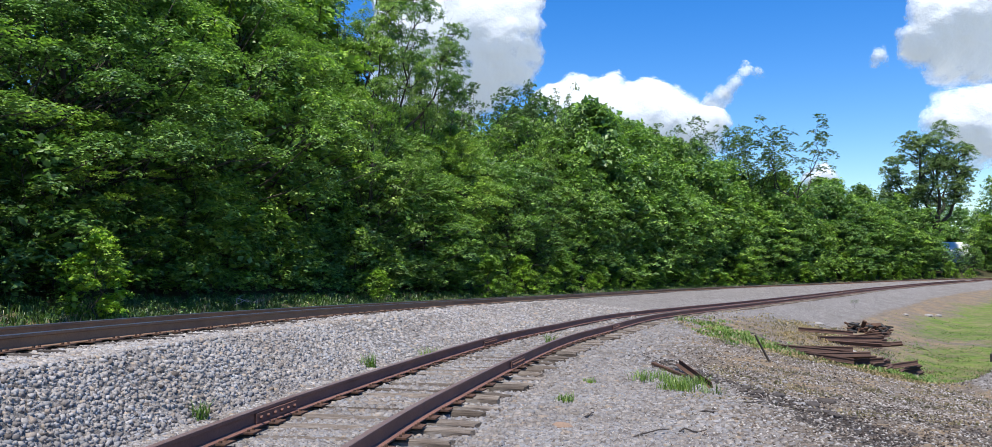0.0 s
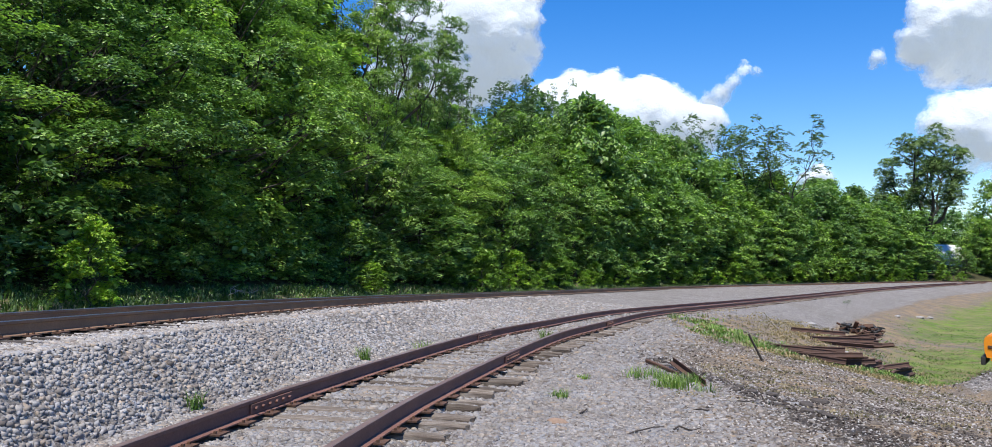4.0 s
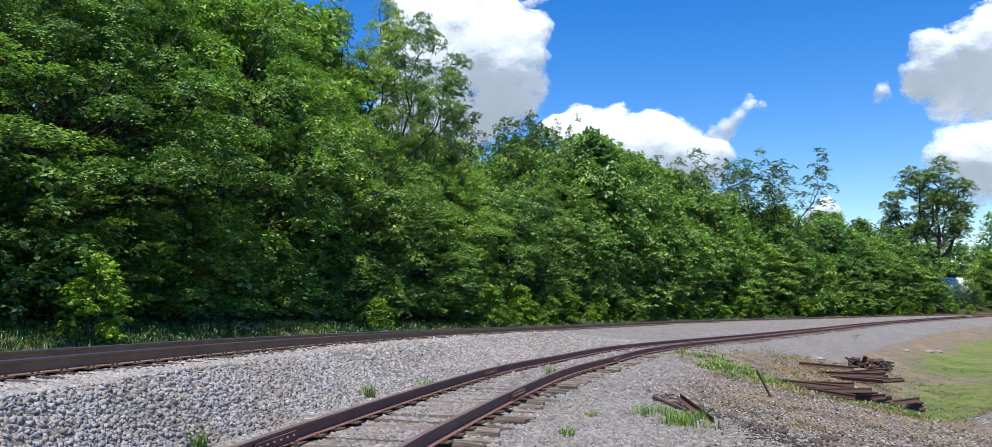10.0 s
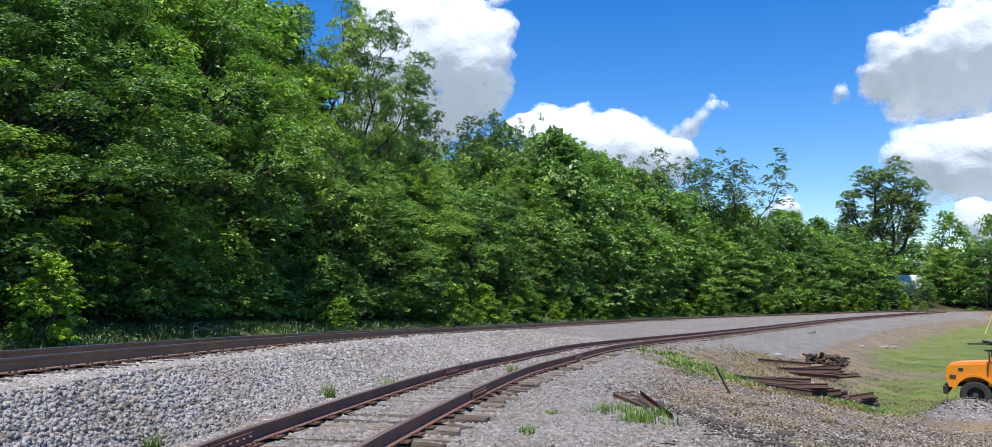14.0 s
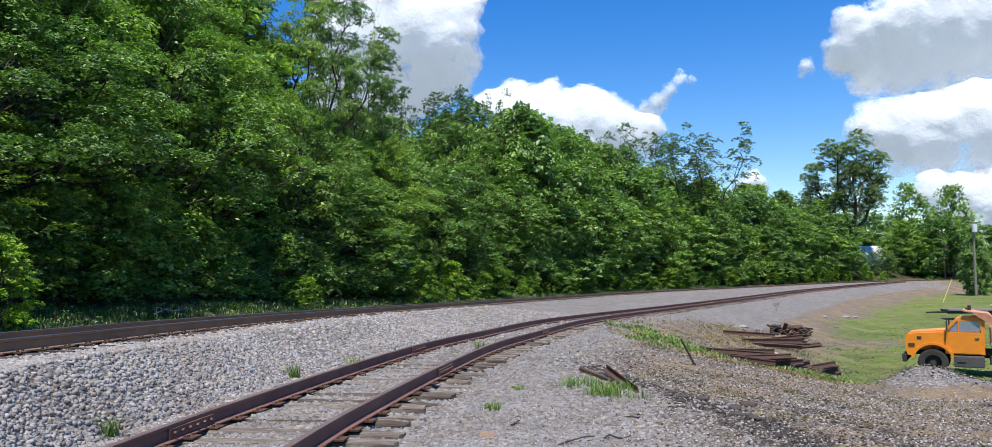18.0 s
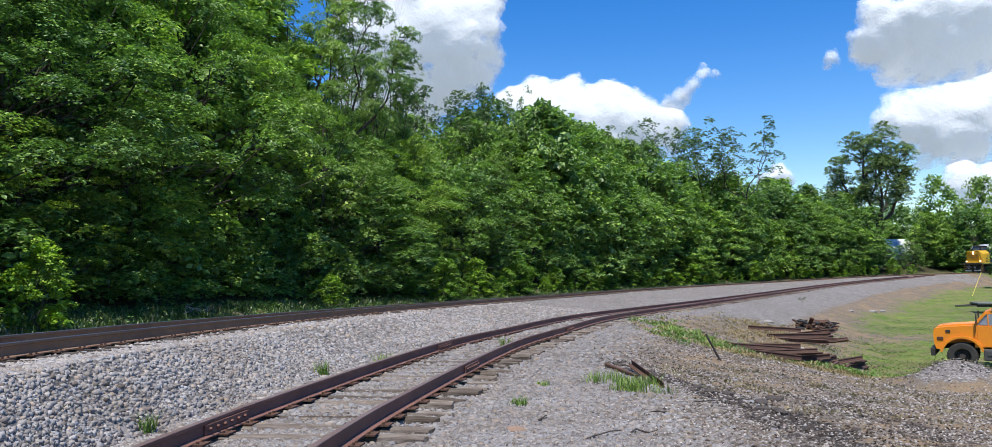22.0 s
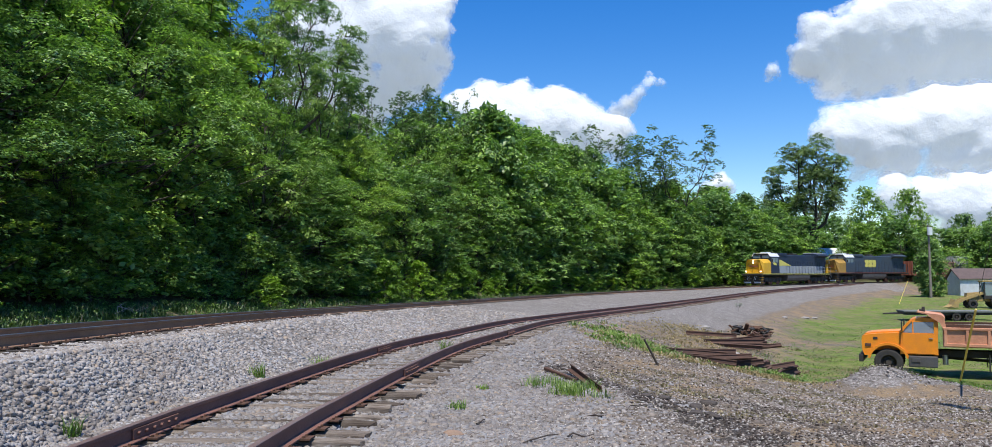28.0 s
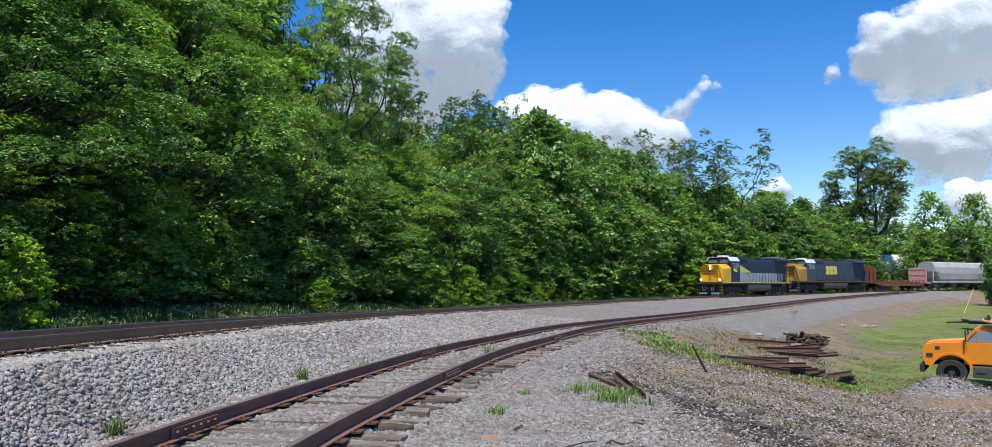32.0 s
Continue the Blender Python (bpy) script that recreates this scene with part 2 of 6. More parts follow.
    m.link(vor.outputs["Distance"], h.inputs[1])
    m.bump(h.outputs[0], 0.7, 0.04)
    return m.m


GROUND = ground_material()


def mesh_from(name, verts, faces, mats, index=None, smooth=False):
    me = bpy.data.meshes.new(name)
    me.from_pydata(verts, [], faces)
    for m in mats if isinstance(mats, (list, tuple)) else [mats]:
        me.materials.append(m)
    if index is not None:
        me.polygons.foreach_set("material_index", index)
    if smooth:
        me.polygons.foreach_set("use_smooth", [True] * len(me.polygons))
    me.update()
    return me


class Shape:
    """Collects solid pieces of one mesh."""

    def __init__(self):
        self.v, self.f, self.mi, self.cur = [], [], [], 0

    def add(self, verts, faces, m=None):
        k = len(self.v)
        for p in verts:
            p = Vector(p)
            self.v.append(tuple(m @ p if m else p))
        for f in faces:
            self.f.append(tuple(k + i for i in f))
            self.mi.append(self.cur)
        return self

    def box(self, c, s, bevel=0.0, m=None):
        hx, hy, hz = s[0] / 2, s[1] / 2, s[2] / 2
        b = min(bevel, hx * 0.9, hy * 0.9, hz * 0.9)
        M = Matrix.Translation(c)
        M = m @ M if m else M
        if b <= 0:
            vs = [(x, y, z) for x in (-hx, hx) for y in (-hy, hy) for z in (-hz, hz)]
            return self.add(vs, [(0, 1, 3, 2), (4, 6, 7, 5), (0, 4, 5, 1), (2, 3, 7, 6), (0, 2, 6, 4), (1, 5, 7, 3)], M)
        bm = bmesh.new()
        bmesh.ops.create_cube(bm, size=1, matrix=Matrix.Diagonal((2 * hx, 2 * hy, 2 * hz, 1)))
        bmesh.ops.bevel(bm, geom=bm.edges[:], offset=b, segments=2, affect="EDGES", profile=0.6)
        bm.verts.index_update()
        self.add([v.co for v in bm.verts], [[v.index for v in f.verts] for f in bm.faces], M)
        bm.free()
        return self

    def cyl(self, p0, p1, r0, r1=None, n=12, cap=True, m=None):
        r1 = r0 if r1 is None else r1
        p0, p1 = Vector(p0), Vector(p1)
        q = (p1 - p0).to_track_quat("Z", "Y").to_matrix()
        vs = []
        for p, r in ((p0, r0), (p1, r1)):
            for i in range(n):
                a = 2 * math.pi * i / n
                vs.append(p + q @ Vector((r * math.cos(a), r * math.sin(a), 0)))
        fs = [(i, (i + 1) % n, n + (i + 1) % n, n + i) for i in range(n)]
        if cap:
            fs += [tuple(range(n - 1, -1, -1)), tuple(range(n, 2 * n))]
        return self.add(vs, fs, m)

    def tube(self, pts, r, n=8, m=None):
        for a, b in zip(pts, pts[1:]):
            self.cyl(a, b, r, r, n, True, m)
        return self

    def prism(self, profile, y0, y1, m=None, axis="y"):
        """A closed profile of (x, z) swept along y (or of (y, z) along x)."""
        n = len(profile)
        vs = [(a, y, b) if axis == "y" else (y, a, b) for y in (y0, y1) for a, b in profile]
        fs = [(i, (i + 1) % n, n + (i + 1) % n, n + i) for i in range(n)] + [tuple(range(n - 1, -1, -1)), tuple(range(n, 2 * n))]
        return self.add(vs, fs, m)

    def lathe(self, prof, n=24, m=None):
        """A profile of (radius, y) turned about the y axis."""
        k = len(prof)
        vs = [(r * math.cos(2 * math.pi * i / n), y, r * math.sin(2 * math.pi * i / n)) for i in range(n) for r, y in prof]
        fs = [(i * k + j, i * k + j + 1, ((i + 1) % n) * k + j + 1, ((i + 1) % n) * k + j) for i in range(n) for j in range(k - 1)]
        return self.add(vs, fs, m)

    def mat(self, i):
        self.cur = i
        return self


def fix_normals(me):
    bm = bmesh.new()
    bm.from_mesh(me)
    bmesh.ops.recalc_face_normals(bm, faces=bm.faces[:])
    bm.to_mesh(me)
    bm.free()


def part(name, shape, mats, parent=None, label="", at=None, smooth=False):
    """Links a shape as one mesh object, under a thing or a part."""
    me = mesh_from(name, shape.v, shape.f, mats, shape.mi, smooth)
    fix_normals(me)
    ob = new(name, me)
    if parent:
        ob.parent = parent
    if at is not None:
        ob.matrix_basis = at
    if label:
        ob["label"] = label
    return ob


def share(name, me, parent, at, label=""):
    ob = new(name, me)
    ob.parent = parent
    ob.matrix_basis = at
    if label:
        ob["label"] = label
    return ob


# ---- the plan: two tracks, the bank and the yard ----
MC, MR = (145.7, 10.0), 152.75          # the main track's bend: centre and radius
ZA = [(-12, 1.0), (-3, 0.92), (0, 0.84), (2, 0.765), (4, 0.67), (8.5, 0.445), (13, 0.26), (17.5, 0.135), (23.5, 0.07), (30, 0.055), (37, 0.09), (41.5, 0.17), (47, 0.36), (51.5, 0.48), (58, 0.58), (75, 0.7), (200, 0.7)]


def main_z(a):
    """Height of the main track's near rail top at a degrees along its bend."""
    return float(np.interp(a, [p[0] for p in ZA], [p[1] for p in ZA]))


A_END = 56.0                            # where the bend runs out into a straight


def main_at(a, off=0.0):
    """A point of the main track; off > 0 lies towards the siding."""
    r = MR - off
    b = radians(min(a, A_END))
    run = radians(max(a - A_END, 0.0)) * MR
    return MC[0] - r * math.cos(b) + run * math.sin(b), MC[1] + r * math.sin(b) + run * math.cos(b)


SIDING = [(-3.0, -6.0, 0.16), (-2.92, 0.0, 0.16), (-2.74, 7.0, 0.16), (-2.5, 10.2, 0.16), (-2.0, 14.5, 0.16), (-1.45, 18.3, 0.14), (-0.62, 22.2, 0.1), (1.15, 30.2, 0.0), (4.3, 39.8, -0.15), (9.5, 52.5, -0.28), (18.2, 71.5, -0.33), (31.8, 97.4, -0.18), (49.4, 122.8, 0.2), (61.0, 136.6, 0.47)]


def catmull(pts, step):
    P = [Vector(p) for p in pts]
    P = [2 * P[0] - P[1]] + P + [2 * P[-1] - P[-2]]
    out = []
    for i in range(1, len(P) - 2):
        n = max(2, int((P[i + 1] - P[i]).length / step))
        for k in range(n):
            t = k / n
            out.append(0.5 * (2 * P[i] + (P[i + 1] - P[i - 1]) * t + (2 * P[i - 1] - 5 * P[i] + 4 * P[i + 1] - P[i + 2]) * t * t + (3 * P[i] - P[i - 1] - 3 * P[i + 1] + P[i + 2]) * t ** 3))
    out.append(P[-2])
    return out


SID = catmull(SIDING, 0.5)
SXY = np.array([(p.x, p.y) for p in SID])
SZ = np.array([p.z for p in SID])
STAN = np.gradient(SXY, axis=0)
STAN /= np.linalg.norm(STAN, axis=1)[:, None]


def smooth(a, b, x):
    t = np.clip((x - a) / (b - a), 0, 1)
    return t * t * (3 - 2 * t)


def siding_offset(x, y):
    """Signed distance from the siding's centre (right > 0) and the height of its rail top there."""
    d = np.empty(x.shape)
    z = np.empty(x.shape)
    for k in range(0, len(x), 4000):
        dx = x[k:k + 4000, None] - SXY[:, 0]
        dy = y[k:k + 4000, None] - SXY[:, 1]
        q = dx * dx + dy * dy
        i = q.argmin(1)
        j = np.arange(len(i))
        side = dx[j, i] * STAN[i, 1] - dy[j, i] * STAN[i, 0]
        d[k:k + 4000] = np.sign(side) * np.sqrt(q[j, i])
        z[k:k + 4000] = SZ[i]
    return d, z


def ground_z(x, y):
    """Height of the ground, and its cover: dirt, grass and wooded hill."""
    x, y = np.asarray(x, float).ravel(), np.asarray(y, float).ravel()
    rho = np.hypot(x - MC[0], y - MC[1])
    m = MR - rho
    a = np.degrees(np.arctan2(y - MC[1], MC[0] - x))
    b = radians(A_END)
    ex, ey = x - (MC[0] - MR * math.cos(b)), y - (MC[1] + MR * math.sin(b))
    run = ex * math.sin(b) + ey * math.cos(b)
    past = (run > 0) & (y > 60)
    m = np.where(past, ex * math.cos(b) - ey * math.sin(b), m)
    a = np.where(past, A_END + np.degrees(run / MR), a)
    zm = np.interp(a, [p[0] for p in ZA], [p[1] for p in ZA]) - 0.205
    s, zs = siding_offset(x, y)
    zs = zs - 0.205
    yard = -0.12 - 2.15 * smooth(4, 31, y) + 0.85 * smooth(65, 125, y)
    # between the tracks
    zm = zm + 0.07 * np.exp(-((m - 2.35) / 0.4) ** 2)
    span = np.clip((m - 2.1) / np.maximum(m - 2.1 + (-1.5 - s), 0.05), 0, 1)
    between = zm + (zs - zm) * span
    bank = zs + (yard - zs) * np.clip((s - 1.7) / (4.5 + 4.0 * smooth(0, 25, y)), 0, 1)
    bank = np.where(s > 1.7, bank, zs)
    far_side = zm - 0.22 * smooth(1.9, 2.7, -m) + 0.45 * smooth(2.8, 6.2, -m) + 0.30 * np.clip(-m - 6.0, 0, 40)
    zs = zs + 0.02 - 0.025 * smooth(-0.95, -0.7, s) - 0.045 * smooth(0.75, 0.95, s) * (1 - smooth(1.5, 1.9, s)) + 0.03 * smooth(1.6, 1.9, s)
    bank = np.where(s > 1.7, bank, zs)
    z = np.where(m < -1.9, far_side, np.where(m < 2.1, zm, np.where(s < -1.5, between, bank)))
    merged = (a > 54) & (m > 2.1)
    z = np.where(merged, np.maximum(zm - 0.3 * (m - 2.1), yard), z)
    mound = 0.8 * np.exp(-((x - 11.0) / 1.2) ** 2 - ((y - 24.2) / 1.0) ** 2) + 0.4 * np.exp(-((x - 12.7) / 1.6) ** 2 - ((y - 23.6) / 1.1) ** 2)
    z = z + mound - 0.05 * np.exp(-((x - 17.2) / 6.0) ** 2 - ((y - 32.6) / 4.5) ** 2)
    bumps = np.array([noise.noise((px * 0.7, py * 0.7, 0)) * 0.06 + noise.noise((px * 0.12, py * 0.12, 4)) * 0.12 for px, py in zip(x, y)])
    z = z + bumps * np.where((s > 1.8) | (m < -3), 1, 0.25)
    near = smooth(18, 11, y)
    dirt = smooth(1.5, 3.4, s - 1.1 * near + 0.5 * bumps * 10) * (1 - smooth(0.2, 0.5, mound)) * (1 - smooth(30, 45, y) * (1 - smooth(5.0, 6.5, s)))
    grassy = 0.82 * smooth(6.0, 11.0, s + 14 * bumps) * smooth(22, 31, y + 0.3 * s + 16 * bumps) * (1 - smooth(0.02, 0.1, mound))
    grassy = grassy * (1 - 0.85 * np.exp(-((y - 44.5 - 0.5 * (x - 16)) / 2.0) ** 2) * smooth(24, 17, x))
    lane = np.interp(y, [6, 8, 9.2, 11.2, 13.5, 16.1, 19], [3.0, 3.0, 2.9, 2.7, 2.2, 1.2, 0.6])
    cinder = (np.exp(-((x - lane + 4 * bumps) / 0.55) ** 2) + 0.6 * np.exp(-((x - lane - 1.7 + 9 * bumps) / 0.4) ** 2)) * smooth(6, 9, y) * smooth(19, 16, y)
    # the dark hill cover sets in on the verge and deepens towards the wood
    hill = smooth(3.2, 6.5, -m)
    verge = smooth(2.5, 3.4, -m)
    grassy = np.maximum(grassy, verge * (0.3 + 0.25 * smooth(-2, 4, a)))
    dirt = np.maximum(dirt, verge)
    return z, np.stack([dirt, grassy, hill, cinder], 1)


def ground():
    ang = np.concatenate([np.arange(-48, 40, 0.22), np.arange(40, 312, 4.0)])
    rad = [0.25]
    while rad[-1] < 4000:
        rad.append(rad[-1] * (1.022 if rad[-1] < 220 else 1.15))
    rad = np.array(rad)
    A, R = np.meshgrid(np.radians(ang), rad, indexing="ij")
    x, y = (R * np.sin(A)).ravel(), (R * np.cos(A)).ravel()
    z, cover = ground_z(x, y)
    far = smooth(160, 300, np.hypot(x, y))
    z = z * (1 - far) + np.minimum(z, 6.0) * far
    na, nr = len(ang), len(rad)
    faces = [(i * nr + j, i * nr + j + 1, ((i + 1) % na) * nr + j + 1, ((i + 1) % na) * nr + j) for i in range(na) for j in range(nr - 1)]
    verts = np.stack([x, y, z], 1)
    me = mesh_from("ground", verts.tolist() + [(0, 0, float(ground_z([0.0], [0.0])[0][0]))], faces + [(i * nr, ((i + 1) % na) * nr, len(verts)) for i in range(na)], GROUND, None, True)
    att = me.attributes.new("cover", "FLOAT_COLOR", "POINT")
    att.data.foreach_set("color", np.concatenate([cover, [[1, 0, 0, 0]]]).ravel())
    fix_normals(me)
    return tagged(new("ground", me), "crushed grey ballast, dirt and patchy grass beside the tracks", "ground", "", "structure")


def gz(x, y):
    return float(ground_z([x], [y])[0][0])


ground()

RAIL = [(-0.07, 0), (-0.07, 0.012), (-0.012, 0.032), (-0.009, 0.125), (-0.034, 0.137), (-0.034, 0.166), (-0.026, 0.172), (0.026, 0.172), (0.034, 0.166), (0.034, 0.137), (0.009, 0.125), (0.012, 0.032), (0.07, 0.012), (0.07, 0)]


def rail(name, line, parent, top, side_mat):
    """A rail's section swept along points (x, y, z of its top)."""
    n = len(RAIL)
    vs, fs, mi = [], [], []
    L = [Vector(p) for p in line]
    for i, p in enumerate(L):
        t = (L[min(i + 1, len(L) - 1)] - L[max(i - 1, 0)])
        side = Vector((t.y, -t.x, 0)).normalized()
        for u, w in RAIL:
            q = p + side * u
            vs.append((q.x, q.y, p.z - 0.172 + w))
    for i in range(len(L) - 1):
        for k in range(n):
            k2 = (k + 1) % n
            fs.append((i * n + k, i * n + k2, (i + 1) * n + k2, (i + 1) * n + k))
            mi.append(1 if 5 <= k <= 7 else 0)
    fs += [tuple(range(n)), tuple(range((len(L) - 1) * n, len(L) * n))]
    mi += [0, 0]
    me = mesh_from(name, vs, fs, [side_mat, top], mi)
    fix_normals(me)
    ob = new(name, me)
    ob.parent = parent
    return ob


def offset_line(pts, d, dz=0.0):
    out = []
    for i, p in enumerate(pts):
        t = pts[min(i + 1, len(pts) - 1)] - pts[max(i - 1, 0)]
        s = Vector((t.y, -t.x, 0)).normalized()
        out.append(p + s * d + Vector((0, 0, dz)))
    return out


MAIN = [Vector((*main_at(a), main_z(a))) for a in np.arange(-12, 130, 0.35)]
main_track = tagged(new("main_track"), "curved main railway track on grey ballast with polished rail heads", "railway track", "", "structure")
siding_track = tagged(new("siding_track"), "rusty siding track with weathered wooden ties in ballast", "railway track", "", "structure")
CANT = -0.03
rail("rail", offset_line(MAIN, 0.7525), main_track, RAIL_MAIN_TOP, STEEL_MAIN)
rail("rail", offset_line(MAIN, -0.7525, CANT), main_track, RAIL_MAIN_TOP, STEEL_MAIN)
rail("rail", offset_line(SID[:-8], 0.7525), siding_track, RAIL_TOP, STEEL_RUST)
rail("rail", offset_line(SID[:-4], -0.7525), siding_track, RAIL_TOP, STEEL_RUST)


# ---- trees and plants ----
def tri_mesh(name, verts, tris, mats, index=None):
    """A mesh of triangles straight from arrays."""
    me = bpy.data.meshes.new(name)
    n, k = len(verts), len(tris)
    me.vertices.add(n)
    me.vertices.foreach_set("co", np.ascontiguousarray(verts, dtype=np.float32).ravel())
    me.loops.add(3 * k)
    me.loops.foreach_set("vertex_index", np.ascontiguousarray(tris, dtype=np.int32).ravel())
    me.polygons.add(k)
    me.polygons.foreach_set("loop_start", np.arange(0, 3 * k, 3, dtype=np.int32))
    for m in mats if isinstance(mats, (list, tuple)) else [mats]:
        me.materials.append(m)
    if index is not None:
        me.polygons.foreach_set("material_index", np.asarray(index, dtype=np.int32))
    me.update(calc_edges=True)
    me.validate()
    return me


def unit(v):
    return v / np.maximum(np.linalg.norm(v, axis=1)[:, None], 1e-9)


def leaf_arrays(pos, normal, size, rng, slim=0.55):
    """One folded leaf at each place: four corners, two triangles."""
    n = len(pos)
    normal = unit(normal)
    ref = unit(rng.normal(size=(n, 3)))
    along = unit(ref - normal * (ref * normal).sum(1)[:, None])
    side = np.cross(normal, along)
    L = (size * rng.uniform(0.7, 1.3, n))[:, None]
    base = pos - along * L * 0.5
    tip = pos + along * L * 0.5 - normal * L * 0.12
    lift = normal * L * 0.1
    lft = pos + side * L * slim * 0.5 + lift - along * L * 0.05
    rgt = pos - side * L * slim * 0.5 + lift - along * L * 0.05
    v = np.stack([base, lft, tip, rgt], 1).reshape(-1, 3)
    k = np.arange(n)[:, None] * 4
    t = np.concatenate([k + [[0, 2, 1]], k + [[0, 3, 2]]], 1).reshape(-1, 3)
    return v, t


def spray_leaves(centres, radii, ways, per, size, rng, flat=0.6, slim=0.55):
    """Leaves in small drooping sprays round the given centres, each facing its own way."""
    P, N = [], []
    for c, r, w in zip(centres, radii, ways):
        n = max(3, int(per * rng.uniform(0.6, 1.4)))
        d = unit(rng.normal(size=(n, 3)))
        q = d * (r * rng.uniform(0.3, 1.0, n))[:, None]
        q[:, 2] *= flat
        q[:, 2] -= 0.35 * (q[:, 0] ** 2 + q[:, 1] ** 2) / r
        P.append(c + q)
        N.append(np.asarray(w) * 0.6 + [0, 0, 0.5] + d * 0.2 + rng.normal(size=(n, 3)) * 0.22)
    return leaf_arrays(np.concatenate(P), np.concatenate(N), size, rng, slim)


def limb(shape, p0, p1, r0, r1, rng, bends=3):
    """A limb with a few bends."""
    p0, p1 = Vector(p0), Vector(p1)
    last, lr = p0, r0
    length = (p1 - p0).length
    for i in range(1, bends + 1):
        t = i / bends
        p = p0.lerp(p1, t)
        if i < bends:
            p += Vector(rng.normal(size=3) * length * 0.06)
        r = r0 + (r1 - r0) * t
        shape.cyl(last, p, lr, r, 5, False)
        last, lr = p, r
    return shape


def pad_sprays(c, big, out, count, rng, thick=0.42, droop=0.3):
    """Places of leaf sprays over a leafy pad at a bough's end: a ragged cap that droops outwards."""
    th = rng.uniform(0, 2 * math.pi, count)
    rho = np.sqrt(rng.random(count))
    edge = big * (0.85 + 0.22 * np.sin(3 * th + rng.uniform(0, 6)) + 0.12 * np.sin(7 * th + rng.uniform(0, 6)))
    under = rng.random(count) < 0.2
    z = big * thick * (1 - rho ** 2) - droop * big * rho * np.cos(th - out) - np.where(under, big * 0.4, 0) + rng.normal(size=count) * 0.05 * big
    q = np.stack([c[0] + rho * edge * np.cos(th), c[1] + rho * edge * np.sin(th), c[2] + z], 1)
    w = np.stack([rho * np.cos(th), rho * np.sin(th), np.full(count, 0.75)], 1)
    return q, w


def tree(seed, height, spread, lobes, lobe_r, minis, per, size, low=0.0, leaf=None, slim=0.62, trunk_r=None, fill=40):
    """A tree: a bent tapered trunk with limbs, and a crown of leafy pads, one above another, with gaps between."""
    rng = np.random.default_rng(seed)
    top = tagged(new("tree"), "", "tree")
    wood = Shape()
    tr = trunk_r or height * 0.013
    lean = rng.normal(size=2) * height * 0.03
    spine = [Vector((lean[0] * t * t, lean[1] * t * t, height * 0.93 * t)) + Vector((*(rng.normal(size=2) * 0.12 * (t > 0)), 0)) for t in np.linspace(0, 1, 7)]
    for i in range(6):
        wood.cyl(spine[i], spine[i + 1], tr * (1.25 if i == 0 else 1) * (1 - i / 6.6), tr * (1 - (i + 1) / 6.6), 8, False)
    C, R, W, hearts = [], [], [], []
    for i in range(lobes):
        t = low + (1 - low) * ((i + rng.random()) / lobes) ** 0.9
        prof = (0.5 + 0.8 * math.sin(math.pi * min(1, 0.18 + 0.82 * t))) * (1.0 if t < 0.7 else 1 - 1.2 * (t - 0.7) ** 1.2)
        rr = spread * prof * rng.uniform(0.5, 1.0)
        b = i * 2.4 + rng.uniform(-0.6, 0.6)
        k = min(5, int(t * 0.93 * 6))
        hub = spine[k].lerp(spine[k + 1], t * 0.93 * 6 - k)
        c = np.array([hub.x + rr * math.cos(b), hub.y + rr * math.sin(b), height * t - 0.12 * rr])
        start = spine[max(0, k - 1)].lerp(spine[k], rng.random())
        limb(wood, start, c, tr * 0.42 * (1 - 0.6 * t), tr * 0.1, rng)
        big = lobe_r * rng.uniform(0.6, 1.35)
        hearts.append((c, big))
        q, w = pad_sprays(c, big, b, int(minis * (big / lobe_r) ** 2) + 4, rng)
        C.append(q)
        W.append(w)
        R.append(0.25 * lobe_r * rng.uniform(0.7, 1.5, len(q)))
    v, t = spray_leaves(np.concatenate(C), np.concatenate(R), np.concatenate(W), per, size, rng, 0.55, slim)
    # larger leaves added inside the crown to block the sky and darken its heart
    I = np.concatenate([c * (0.75, 0.75, 1) + unit(rng.normal(size=(fill, 3))) * (b * rng.uniform(0.1, 0.8, fill))[:, None] for c, b in hearts])
    v2, t2 = leaf_arrays(I, rng.normal(size=I.shape) * 0.6 + [0, 0, 0.8], size * 1.7, rng, 0.8)
    t = np.concatenate([t, t2 + len(v)])
    v = np.concatenate([v, v2])
    keep = np.repeat(v.reshape(-1, 4, 3)[:, :, 2].min(1) > 0.05, 2)
    crown = new("crown", tri_mesh("crown", v, t[keep], leaf or LEAF))
    crown.parent = top
    part("trunk", wood, BARK, top, "", None, True)
    return top


